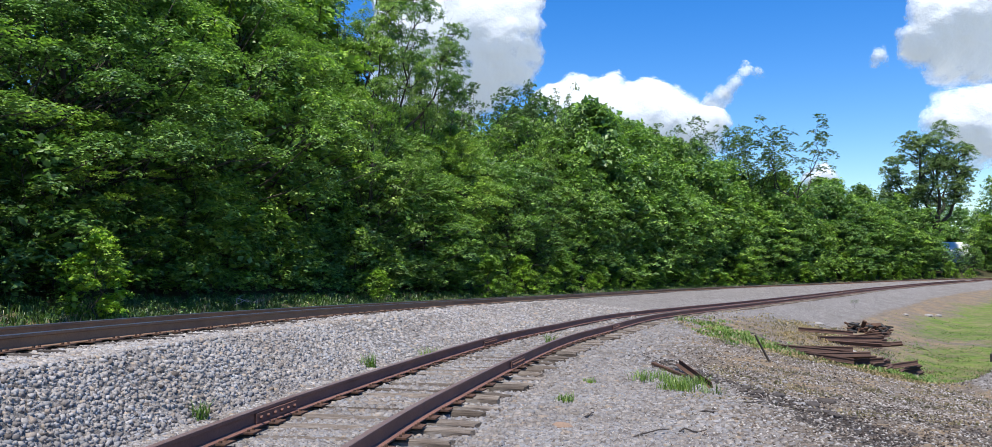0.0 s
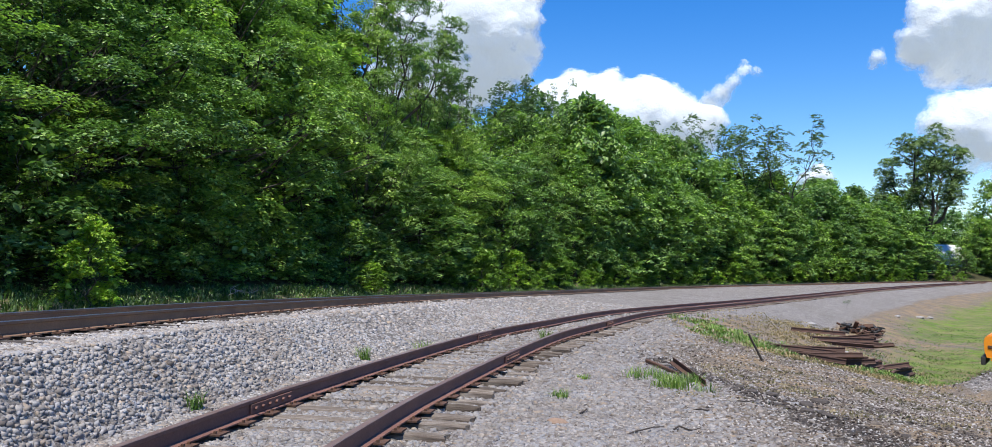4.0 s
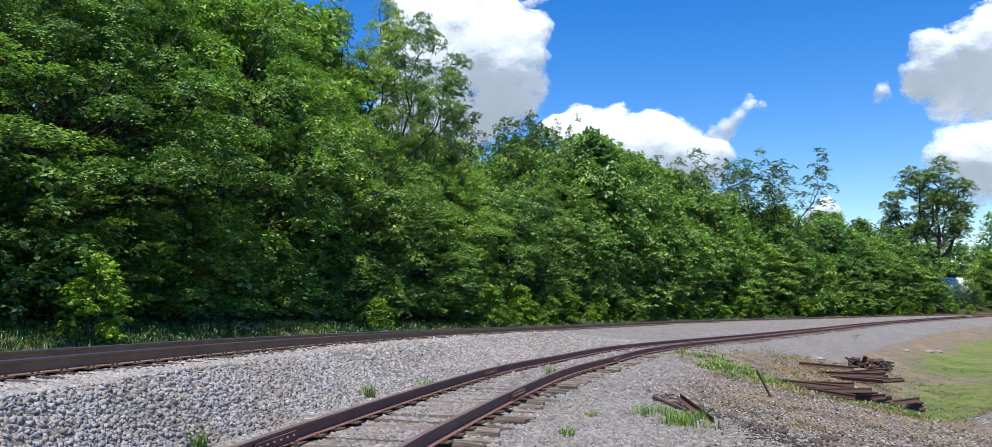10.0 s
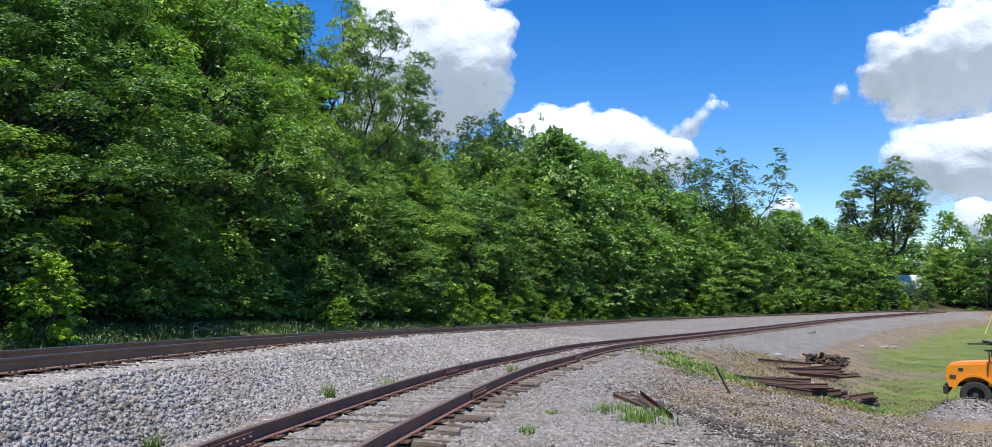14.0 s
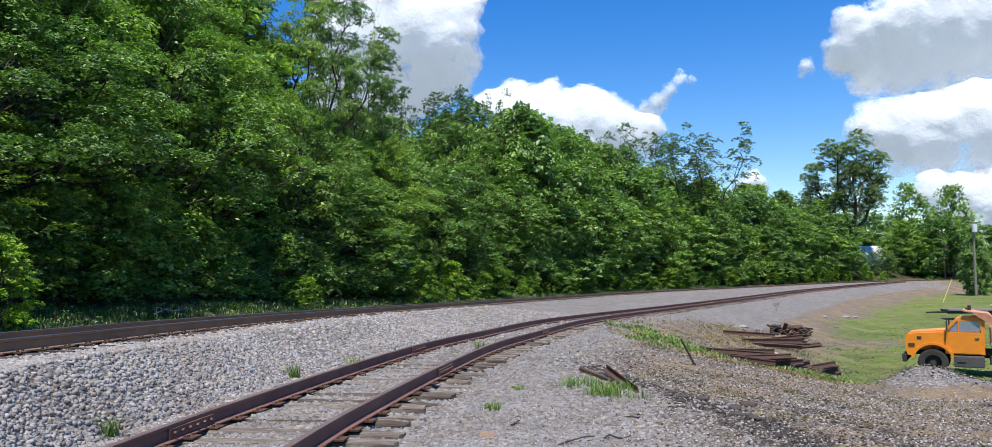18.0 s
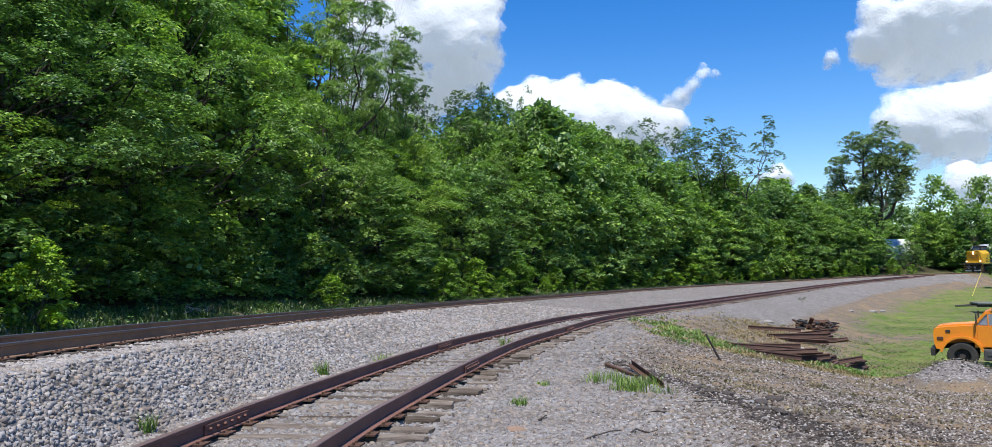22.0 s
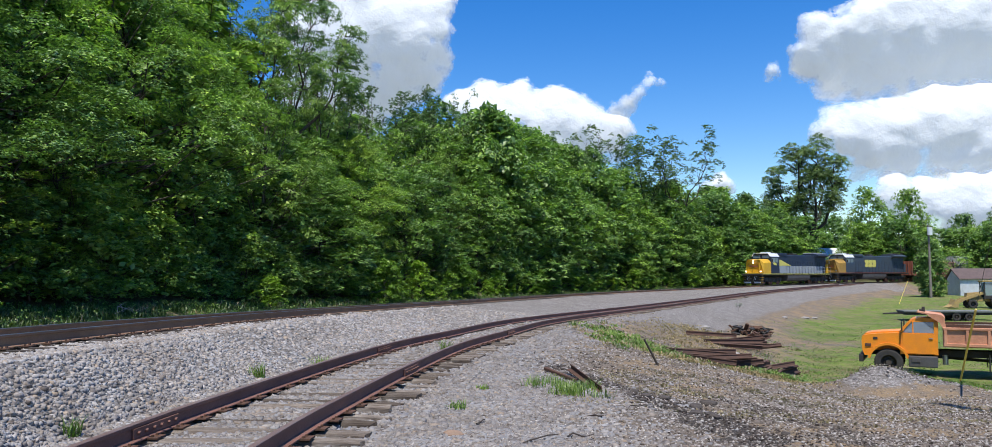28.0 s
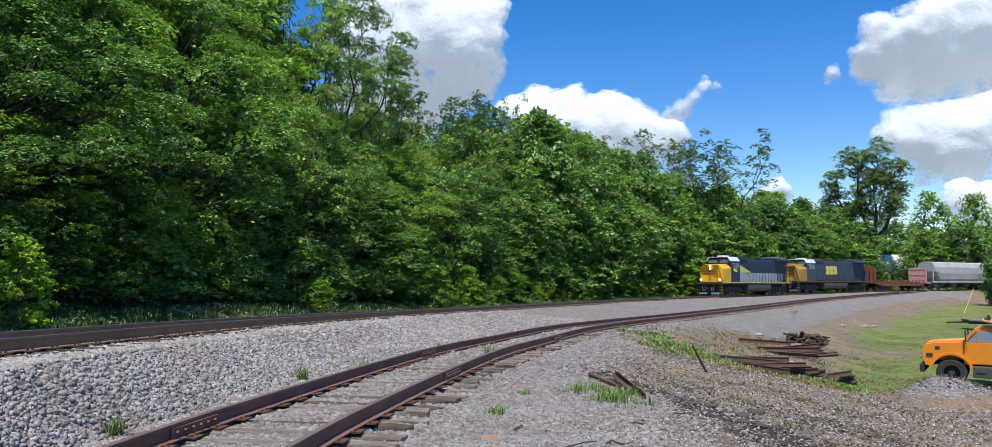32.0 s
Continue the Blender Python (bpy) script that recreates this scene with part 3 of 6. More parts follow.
def open_tree(seed, height, spread, stems, fork, pads, pad_r, sprays, per, size, leaf, trunk_r, thick=0.3, bare=0.0, bark=None):
    """A tree that forks low into rising limbs, each carrying flat leafy pads on its outer and upper twigs."""
    rng = np.random.default_rng(seed)
    top = tagged(new("tree"), "", "tree")
    wood = Shape()
    base = Vector((0, 0, 0))
    hub = Vector((rng.normal() * 0.15, rng.normal() * 0.15, height * fork))
    limb(wood, base, hub, trunk_r * 1.3, trunk_r * 0.85, rng, 4)
    C, R, W = [], [], []
    for i in range(stems):
        b = 2 * math.pi * (i + rng.uniform(-0.25, 0.25)) / stems
        reach = spread * rng.uniform(0.35, 0.75)
        tip = Vector((reach * math.cos(b), reach * math.sin(b), height * rng.uniform(0.8, 1.0)))
        knee = hub.lerp(tip, 0.45) + Vector((reach * 0.28 * math.cos(b), reach * 0.28 * math.sin(b), -height * 0.02))
        limb(wood, hub, knee, trunk_r * 0.6, trunk_r * 0.36, rng, 3)
        limb(wood, knee, tip, trunk_r * 0.36, trunk_r * 0.08, rng, 4)
        for j in range(pads):
            u = 0.15 + 0.85 * ((j + rng.random()) / pads) ** 0.75
            p = (hub.lerp(knee, 0.6 + 0.4 * u / 0.4) if u < 0.4 else knee.lerp(tip, (u - 0.4) / 0.6))
            g = b + rng.normal() * 1.1
            far = spread * rng.uniform(0.12, 0.5) * (1.15 - 0.75 * u)
            c = p + Vector((far * math.cos(g), far * math.sin(g), far * rng.uniform(0.15, 0.75)))
            c.z = min(c.z, height)
            limb(wood, p, c, trunk_r * 0.17, trunk_r * 0.05, rng, 3)
            big = pad_r * rng.uniform(0.6, 1.3)
            for k in range(3 if not bare else 6):
                e = c + Vector(rng.normal(size=3) * big * 0.5) + Vector((0, 0, big * (0.1 if not bare else 0.9)))
                limb(wood, c, e, trunk_r * 0.05, trunk_r * 0.018, rng, 2)
            if rng.random() >= bare:
                q, w = pad_sprays(np.array(c), big, g, int(sprays * (big / pad_r) ** 2) + 3, rng, thick, 0.2)
                C.append(q)
                W.append(w)
                R.append(0.24 * pad_r * rng.uniform(0.7, 1.4, len(q)))
    if C:
        v, t = spray_leaves(np.concatenate(C), np.concatenate(R), np.concatenate(W), per, size, rng, 0.4, 0.5)
        crown = new("crown", tri_mesh("crown", v, t, leaf))
        crown.parent = top
    part("trunk", wood, bark or BARK, top, "", None, True)
    return top


def kinds(make, seeds):
    return [make(s) for s in seeds]


def put(kind, x, y, s, rot, z=None, sz=None, label="", group=""):
    """A copy of a tree on the ground, turned and sized."""
    z = gz(x, y) - 0.05 if z is None else z
    ob = copy_thing(kind, Matrix.LocRotScale((x, y, z), Euler((0, 0, rot)), (s, s, sz or s)))
    tagged(ob, label, "", group)
    return ob


NEAR = kinds(lambda s: tree(s, 13, 3.3, 46, 0.95, 28, 17, 0.115), (11, 12, 13))
HIGH = kinds(lambda s: tree(s, 13, 4.3, 44, 1.1, 34, 17, 0.125, 0.36), (15, 16))
BRIGHT = tree(19, 13, 3.3, 44, 0.95, 28, 17, 0.125, 0.0, LEAF_BRIGHT)
MID = kinds(lambda s: tree(s, 13, 3.6, 40, 1.15, 20, 12, 0.185), (21, 22, 23, 24))
FAR = kinds(lambda s: tree(s, 13, 4.0, 34, 1.5, 18, 10, 0.3), (31, 32, 33))
YOUNG = kinds(lambda s: tree(s, 3.0, 0.75, 20, 0.42, 22, 9, 0.1, 0.05, LEAF_YOUNG, 0.6, 0.03, 24), (41, 42, 43))
SPREADING = kinds(lambda s: open_tree(s, 17, 6.6, 5, 0.42, 13, 1.15, 44, 9, 0.18, LEAF, 0.2, 0.3), (52, 56))
FEATHERY = kinds(lambda s: open_tree(s, 17, 5.8, 5, 0.45, 16, 0.8, 9, 8, 0.22, LEAF_THIN, 0.12, 0.45), (61, 62, 63))
DEAD = kinds(lambda s: open_tree(s, 17, 3.4, 3, 0.5, 8, 1.2, 3, 3, 0.1, LEAF_OLIVE, 0.09, 0.2, 0.9, DEAD_WOOD), (66, 67))
LOW = kinds(lambda s: tree(s, 3.0, 1.0, 18, 0.5, 16, 8, 0.1, 0.02, LEAF, 0.6, 0.03, 24), (44, 45))
BIG = open_tree(74, 22, 9.2, 6, 0.2, 16, 1.8, 50, 9, 0.34, LEAF_OLIVE, 0.62, 0.6)
BUSH = tree(81, 6.5, 1.9, 44, 0.8, 30, 8, 0.2, 0.03, None, 0.6, 0.09, 60)
WOODS = "trees of the wood along the main track"
# the wood's skyline: bearing in degrees from +y, and the slope from the eye to the tree tops
SKYLINE = [(-60, 0.5), (-30, 0.47), (-20, 0.42), (-18, 0.345), (-16.5, 0.29), (-14.4, 0.23), (-12.3, 0.2), (-9.8, 0.2), (-3.7, 0.21), (-0.2, 0.222), (2, 0.196), (5.1, 0.166), (7.3, 0.14), (9.4, 0.122), (13.7, 0.112), (17.7, 0.092), (24, 0.07), (40, 0.07)]


def skyline(x, y):
    b = math.degrees(math.atan2(x, y))
    if b < -11:
        b = min(-11.0, b + math.degrees(2.3 / math.hypot(x, y)))
    return math.hypot(x, y) * math.cos(radians(b)) * float(np.interp(b, [p[0] for p in SKYLINE], [p[1] for p in SKYLINE])) + EYE[2]


def wood_row(a0, a1, off, gap, jitter, reach, seed, over=0.0):
    """A row of trees along the main track whose tops come up to a share of the skyline."""
    r = np.random.default_rng(seed)
    a = a0
    while a < a1:
        x, y = main_at(a, -(off + r.normal() * jitter))
        dist = math.hypot(x, y)
        pool = (NEAR if dist < 30 else MID if dist < 75 else FAR) if off < 14 else (MID if dist < 40 else FAR)
        a += math.degrees(gap * r.uniform(0.75, 1.25) / MR)
        if 20.4 < math.degrees(math.atan2(x, y)) < 23.6 and dist > 125:
            continue
        if r.random() < over:
            pool = HIGH
        z = gz(x, y)
        h = max(5.0, min(17.0, (skyline(x, y) - z) * reach * r.uniform(0.84, 1.06)))
        wide = r.uniform(0.85, 1.15) * (0.55 + 0.5 * h / 13)
        put(pool[r.integers(len(pool))], x, y, wide, r.uniform(0, 6.28), None, h / 13, "leafy green broadleaf tree in the wood beside the main track", WOODS)


wood_row(-10, 16, 9.4, 2.9, 0.5, 0.94, 65, 0.62)
wood_row(-4, 15, 18.5, 4.6, 1.2, 0.98, 66)
wood_row(12, 64, 8.2, 3.4, 0.6, 0.66, 61)
wood_row(-5, 64, 10.8, 4.2, 0.9, 0.92, 62)
wood_row(-2, 64, 15.5, 6.4, 1.2, 1.0, 63)
wood_row(18, 60, 22.0, 7.0, 2.0, 1.03, 64)
# taller, thin-leaved trees that stand out of the wood: bearing, distance, slope to the top, kind, width
TALL = ((-17.2, 50, 0.4, SPREADING[1], 0.6), (-14.6, 53, 0.38, SPREADING[0], 0.72), (-11.9, 55, 0.3, SPREADING[1], 0.5), (-8.3, 68, 0.253, FEATHERY[0], 0.8), (-5.9, 72, 0.245, FEATHERY[1], 0.7), (-3.7, 76, 0.232, FEATHERY[2], 0.5), (3.6, 100, 0.19, FEATHERY[0], 0.75), (5.0, 103, 0.178, FEATHERY[2], 0.6), (8.6, 118, 0.19, FEATHERY[1], 0.95), (10.3, 120, 0.182, FEATHERY[0], 0.8), (12.9, 121, 0.18, FEATHERY[2], 1.05))
for bearing, dist, rise, kind_, wide in TALL:
    x, y = dist * math.sin(radians(bearing)), dist * math.cos(radians(bearing))
    z = gz(x, y)
    h = y * rise + EYE[2] - z
    put(kind_, x, y, wide * h / 17, bearing, None, h / 17, "tall slender tree with a thin open crown above the wood", "tall thin trees")
for bearing, dist, rise, k, wide in ((-14.6, 57, 0.375, 0, 0.7), (-12.4, 58, 0.35, 1, 0.6), (-10.4, 60, 0.27, 0, 0.5), (-17.5, 56, 0.42, 1, 0.6)):
    x, y = dist * math.sin(radians(bearing)), dist * math.cos(radians(bearing))
    z = gz(x, y)
    h = y * rise + EYE[2] - z
    put(DEAD[k], x, y, wide * h / 17, bearing * 3, None, h / 17, "tall bare grey tree with thin dead twigs", "tall thin trees")
# a dense dark dome above the wood
x, y = 78 * math.sin(radians(-0.3)), 78 * math.cos(radians(-0.3))
z = gz(x, y)
put(BUSH, x, y, 1.75, 1.0, None, (y * 0.214 + EYE[2] - z) / 6.8, "dense dark round-topped tree above the wood", WOODS)
# a few trees in brighter leaf at the wood's edge
for a, off, rise, wide in ((3.7, 7.2, 0.205, 0.62), (5.6, 7.4, 0.2, 0.5), (11.0, 7.6, 0.245, 0.75), (15.5, 7.8, 0.17, 0.6), (21.0, 7.8, 0.15, 0.65)):
    x, y = main_at(a, -off)
    z = gz(x, y)
    put(BRIGHT, x, y, wide, a, None, (y * rise + EYE[2] - z) / 13, "yellow-green broadleaf tree at the wood's sunny edge", WOODS)
# the large spreading tree and the woods that close the yard
x, y = 160 * math.sin(radians(20.9)), 160 * math.cos(radians(20.9))
put(BIG, x, y, 1.0, 0.6, None, 1.05, "large spreading tree with dark limbs and an open crown", "")
BACK = "trees behind the yard"
r = np.random.default_rng(9)
for b in np.arange(17.5, 45, 1.05):
    for d, rise in ((182, 0.072), (205, 0.082)):
        dd = d * r.uniform(0.93, 1.07)
        bb = b + r.normal() * 0.4
        x, y = dd * math.sin(radians(bb)), dd * math.cos(radians(bb))
        h = dd * math.cos(radians(bb)) * rise * r.uniform(0.7, 1.1) + 2.0
        put(FAR[r.integers(3)], x, y, r.uniform(1.0, 1.4), r.uniform(0, 6), -2.1, h / 13, "distant leafy tree behind the yard", BACK)
for b, d, h, w in ((28.9, 150, 7.5, 0.8), (24.3, 172, 16, 1.0), (26.4, 176, 17, 1.0), (31.6, 175, 16, 1.0), (35.5, 160, 12, 1.2), (38, 150, 13, 1.2)):
    x, y = d * math.sin(radians(b)), d * math.cos(radians(b))
    put((MID if d < 155 else FAR)[int(b) % 3], x, y, w, b, gz(x, y) - 0.1, h / 13, "rounded leafy tree at the edge of the yard", BACK)
for b, d, h, w in ((20.6, 157, 4.6, 0.45), (21.3, 158, 4.0, 0.4), (22.1, 159, 3.9, 0.4), (22.9, 160, 4.4, 0.45), (23.5, 166, 6.5, 0.5)):
    x, y = d * math.sin(radians(b)), d * math.cos(radians(b))
    put(MID[int(d) % 4], x, y, w, b, None, h / 13, "dark low tree in front of the white house", BACK)
# young bright shrubs at the foot of the wood
SHRUBS = "bright shrubs at the foot of the wood"
for i in range(84):
    a = -4 + 62 * (i / 84) + r.normal() * 0.3
    x, y = main_at(a, -(4.2 + abs(r.normal()) * 0.7))
    s = r.uniform(0.35, 0.75) if i % 4 else r.uniform(0.7, 1.05)
    if a < 13:
        continue
    put(YOUNG[r.integers(3)], x, y, s * 1.15, r.uniform(0, 6), None, s, "bright green leafy shrub at the foot of the wood", SHRUBS)
for i in range(64):
    a = -6 + 21 * i / 64 + r.normal() * 0.2
    s = r.uniform(0.5, 1.35)
    put(LOW[i % 2], *main_at(a, -(6.4 + abs(r.normal()) * 0.9)), s * 1.3, r.uniform(0, 6), None, s, "dark leafy undergrowth at the edge of the wood", SHRUBS)
put(YOUNG[0], *main_at(2.5, -4.0), 0.72, 1.0, None, 0.66, "young bright yellow-green sapling beside the main track", SHRUBS)
put(YOUNG[2], *main_at(9.2, -4.6), 0.6, 1.0, None, 0.5, "young bright yellow-green sapling beside the main track", SHRUBS)
put(BUSH, 61.6, 117.6, 0.9, 0.4, None, 1.25, "dense round leafy bush beside a thin pole", "")
put(FEATHERY[0], 17.6, 60.4, 0.06, 2.0, None, 0.042, "small dark green shrub on the ballast slope", "")
for k in NEAR + MID + FAR + YOUNG + [BRIGHT] + HIGH + SPREADING + FEATHERY + DEAD + LOW + [BIG, BUSH]:
    for o in (*k.children_recursive, k):
        bpy.data.objects.remove(o)


def blades(n, r, h, seed, lean=0.4, width=0.012):
    """A tuft of bent grass blades."""
    q = np.random.default_rng(seed)
    V, T = [], []
    for i in range(n):
        b, d = q.uniform(0, 2 * math.pi), r * q.random() ** 0.7
        base = np.array([d * math.cos(b), d * math.sin(b), -0.01])
        c = q.uniform(0, 2 * math.pi)
        L = h * q.uniform(0.55, 1.15)
        out = np.array([math.cos(c), math.sin(c), 0]) * L * lean * q.uniform(0.4, 1.3)
        side = np.array([-math.sin(c), math.cos(c), 0]) * width * q.uniform(0.7, 1.3)
        p = [base - side, base + side, base + out * 0.35 + [0, 0, L * 0.6] - side * 0.8, base + out * 0.35 + [0, 0, L * 0.6] + side * 0.8, base + out + [0, 0, L * 0.92]]
        k = len(V)
        V += p
        T += [(k, k + 1, k + 3), (k, k + 3, k + 2), (k + 2, k + 3, k + 4)]
    return np.array(V), np.array(T)


def weeds():
    """The ragged strip of weeds and grass between the main track and the wood."""
    q = np.random.default_rng(77)
    V, T, M, k = [], [], [], 0
    kinds_ = [blades(18, 0.16, 0.17, s, 0.7, 0.01) for s in range(4)]
    for i in range(4200):
        a = -6 + 46 * q.random() ** 1.8
        off = 3.0 + 3.2 * q.random() ** 0.8
        x, y = main_at(a, -off)
        v, t = kinds_[q.integers(4)]
        s = q.uniform(0.6, 1.5) * (1 + a / 40)
        c, sn = math.cos(i), math.sin(i)
        w = np.stack([(v[:, 0] * c - v[:, 1] * sn) * s + x, (v[:, 0] * sn + v[:, 1] * c) * s + y, v[:, 2] * s], 1)
        V.append((w, x, y))
        T.append(t + k)
        M += [int(q.random() < 0.1)] * len(t)
        k += len(v)
    z = ground_z([p[1] for p in V], [p[2] for p in V])[0]
    verts = np.concatenate([w + [0, 0, zz] for (w, _, _), zz in zip(V, z)])
    # low leafy weeds among the blades
    n = 2600
    P = np.array([main_at(-6 + 34 * q.random() ** 1.5, -(3.5 + 2.6 * q.random() ** 0.6)) for _ in range(n)])
    H = q.uniform(0.02, 0.3, n) * (0.4 + 0.6 * q.random(n))
    C = np.stack([P[:, 0], P[:, 1], ground_z(P[:, 0], P[:, 1])[0] + H], 1)
    lv, lt = spray_leaves(C, np.full(n, 0.14), np.zeros((n, 3)), 9, 0.075, q)
    T.append(lt + len(verts))
    M += [2] * len(lt)
    verts = np.concatenate([verts, lv])
    me = tri_mesh("weeds", verts, np.concatenate(T), [WEED, DRY_GRASS, LEAF], M)
    tagged(new("weeds", me), "ragged green weeds along the foot of the wood", "weeds", "", "stuff")


weeds()


# ---- clouds ----
def cloud_material():
    m = Mat("cloud")
    att = m.n("ShaderNodeAttribute")
    att.attribute_name = "thick"
    wisp = m.noise(0.013, 10, 0.66)
    add = m.n("ShaderNodeMath")
    add.operation = "MULTIPLY_ADD"
    m.link(wisp, add.inputs[0])
    add.inputs[1].default_value = 1.55
    m.link(att.outputs["Fac"], add.inputs[2])
    a = m.ramp(add.outputs[0], [(0.46, 0.0), (0.62, 0.45), (0.95, 1.0)])
    lumps = m.n("ShaderNodeBump", Strength=0.5, Distance=14.0)
    m.link(m.noise(0.022, 4, 0.55), lumps.inputs["Height"])
    dif = m.n("ShaderNodeBsdfDiffuse", Color=(0.78, 0.81, 0.85, 1))
    tl = m.n("ShaderNodeBsdfTranslucent", Color=(0.6, 0.61, 0.62, 1))
    m.link(lumps.outputs[0], dif.inputs["Normal"])
    both = m.n("ShaderNodeMixShader", Fac=0.3)
    m.link(dif.outputs[0], both.inputs[1])
    m.link(tl.outputs[0], both.inputs[2])
    glow = m.n("ShaderNodeEmission", Color=(0.86, 0.94, 1.0, 1), Strength=0.23)
    lit = m.n("ShaderNodeAddShader")
    m.link(both.outputs[0], lit.inputs[0])
    m.link(glow.outputs[0], lit.inputs[1])
    clear = m.n("ShaderNodeBsdfTransparent")
    mx = m.n("ShaderNodeMixShader")
    m.link(a, mx.inputs[0])
    m.link(clear.outputs[0], mx.inputs[1])
    m.link(lit.outputs[0], mx.inputs[2])
    m.link(mx.outputs[0], m.out.inputs["Surface"])
    return m.m


CLOUD = cloud_material()
CLOUDS = []
FAR_Y = 2400.0


def soften(a):
    """A light blur over a grid."""
    p = np.pad(a, 1, mode="edge")
    a = (p[:-2, 1:-1] + 2 * p[1:-1, 1:-1] + p[2:, 1:-1]) / 4
    p = np.pad(a, 1, mode="edge")
    return (p[1:-1, :-2] + 2 * p[1:-1, 1:-1] + p[1:-1, 2:]) / 4


def cloud(blobs, label, seed, torn=0.0, step=6.0):
    """A billowing cloud grown from round lobes: (slope across, slope up, radius) in thousandths of its distance."""
    g = np.random.default_rng(int(seed * 10))
    balls = []
    for bx, bz, br in np.array(blobs, float) * FAR_Y / 1000:
        balls.append((bx, bz, 0.0, br * 0.92))
        for i in range(26):
            d = unit(g.normal(size=(1, 3)))[0]
            r1 = br * g.uniform(0.22, 0.45)
            p = (bx + d[0] * br * 0.8, bz + d[2] * br * 0.8, -abs(d[1]) * br * 0.8, r1)
            balls.append(p)
            for k in range(4):
                e = unit(g.normal(size=(1, 3)))[0]
                balls.append((p[0] + e[0] * r1 * 0.85, p[1] + e[2] * r1 * 0.85, p[2] - abs(e[1]) * r1 * 0.85, r1 * g.uniform(0.25, 0.5)))
    B = np.array(balls)
    x0, x1 = (B[:, 0] - B[:, 3]).min() - 36, (B[:, 0] + B[:, 3]).max() + 36
    z0, z1 = (B[:, 1] - B[:, 3]).min() - 36, (B[:, 1] + B[:, 3]).max() + 36
    nx, nz = int((x1 - x0) / step), int((z1 - z0) / step)
    mid = Vector(((x0 + x1) / 2, FAR_Y, (z0 + z1) / 2))
    X, Z = np.meshgrid(x0 + np.arange(nx + 1) * step, z0 + np.arange(nz + 1) * step, indexing="ij")
    deep = np.full(X.shape, -60.0)
    thick = np.full(X.shape, -1.0)
    for bx, bz, by, r in B:
        d2 = (X - bx) ** 2 + (Z - bz) ** 2
        h = -by + np.sqrt(np.maximum(r * r - d2, 0)) - np.where(d2 > r * r, 80 + np.sqrt(d2), 0)
        top = np.maximum(deep, h)
        deep = top + 7.0 * np.log1p(np.exp(-np.abs(deep - h) / 7.0)) * (np.abs(deep - h) < 80)
        thick = np.maximum(thick, (1 - np.sqrt(d2) / r) * min(1.0, r / 40))
    for turn in range(6):
        deep = soften(deep)
        if turn < 4:
            thick = soften(thick)
    lean = (Z - mid.z) / (0.5 * (z1 - z0))
    V = np.stack([X - mid.x, -0.32 * np.maximum(deep, -20) + (z1 - z0) * (0.16 * np.maximum(lean, 0) ** 2 + 0.34 * np.maximum(-lean, 0) ** 2), Z - mid.z], 2).reshape(-1, 3)
    D = thick.ravel() - torn - 0.2
    row = nz + 1
    F = []
    for i in range(nx):
        for k in range(nz):
            q = (i * row + k, (i + 1) * row + k, (i + 1) * row + k + 1, i * row + k + 1)
            if max(D[j] for j in q) > -0.62:
                F.append(q)
    me = mesh_from("cloud", V.tolist(), F, CLOUD, None, True)
    att = me.attributes.new("thick", "FLOAT", "POINT")
    att.data.foreach_set("value", D)
    bm = bmesh.new()
    bm.from_mesh(me)
    bmesh.ops.delete(bm, geom=[v for v in bm.verts if not v.link_faces], context="VERTS")
    bm.to_mesh(me)
    bm.free()
    ob = tagged(new("cloud", me), label, "cloud", "clouds", "structure")
    ob.location = mid
    CLOUDS.append((ob, mid.copy()))


cloud([(-175, 295, 62), (-113, 287, 54), (-144, 327, 62), (-206, 255, 46), (-105, 327, 46), (-192, 367, 69), (-245, 232, 38), (-77, 275, 20), (-128, 240, 35), (-174, 216, 31), (-238, 295, 46)], "white billowing cloud behind the tall trees", 3.1)
cloud([(-19, 212, 31), (28, 212, 33), (67, 196, 37), (106, 184, 33), (137, 173, 29), (-48, 216, 18), (90, 216, 18), (74, 157, 31), (-3, 184, 31)], "long white cloud above the wood", 5.7)
cloud([(146, 200, 17), (160, 214, 15), (174, 228, 13), (188, 240, 12), (203, 241, 10), (188, 253, 8)], "thin torn wisp at the end of a long cloud", 6.3, 0.27)
cloud([(411, 283, 40), (466, 295, 58), (522, 311, 62), (584, 311, 62), (426, 254, 26), (496, 259, 35), (559, 267, 40), (622, 271, 46), (670, 295, 62), (396, 311, 20), (715, 263, 54), (524, 375, 54), (611, 383, 62)], "large white cloud with a flat grey base", 9.2)
cloud([(336, 254, 14), (342, 265, 9), (349, 244, 8)], "small torn puff of white cloud", 12.4, 0.33)
cloud([(424, 181, 33), (463, 177, 42), (510, 184, 42), (557, 192, 46), (603, 196, 46), (398, 173, 15), (493, 145, 28), (555, 153, 31), (609, 149, 38), (665, 184, 54), (454, 145, 22), (711, 161, 54)], "broad grey and white cloud low over the yard", 15.3)
cloud([(484, 106, 25), (522, 99, 25), (569, 103, 28), (615, 106, 32), (506, 82, 23), (552, 78, 27), (599, 82, 31), (661, 99, 38), (544, 136, 12), (707, 83, 46)], "low bank of white clouds near the horizon", 18.8)
cloud([(271, 113, 15), (258, 110, 9), (284, 109, 9)], "small white puff of cloud above the wood", 22.1)

cloud([(-128, 376, 12), (-104, 368, 15), (-80, 372, 12), (-62, 378, 9)], "faint torn wisp high over the wood", 25.4, 0.26)


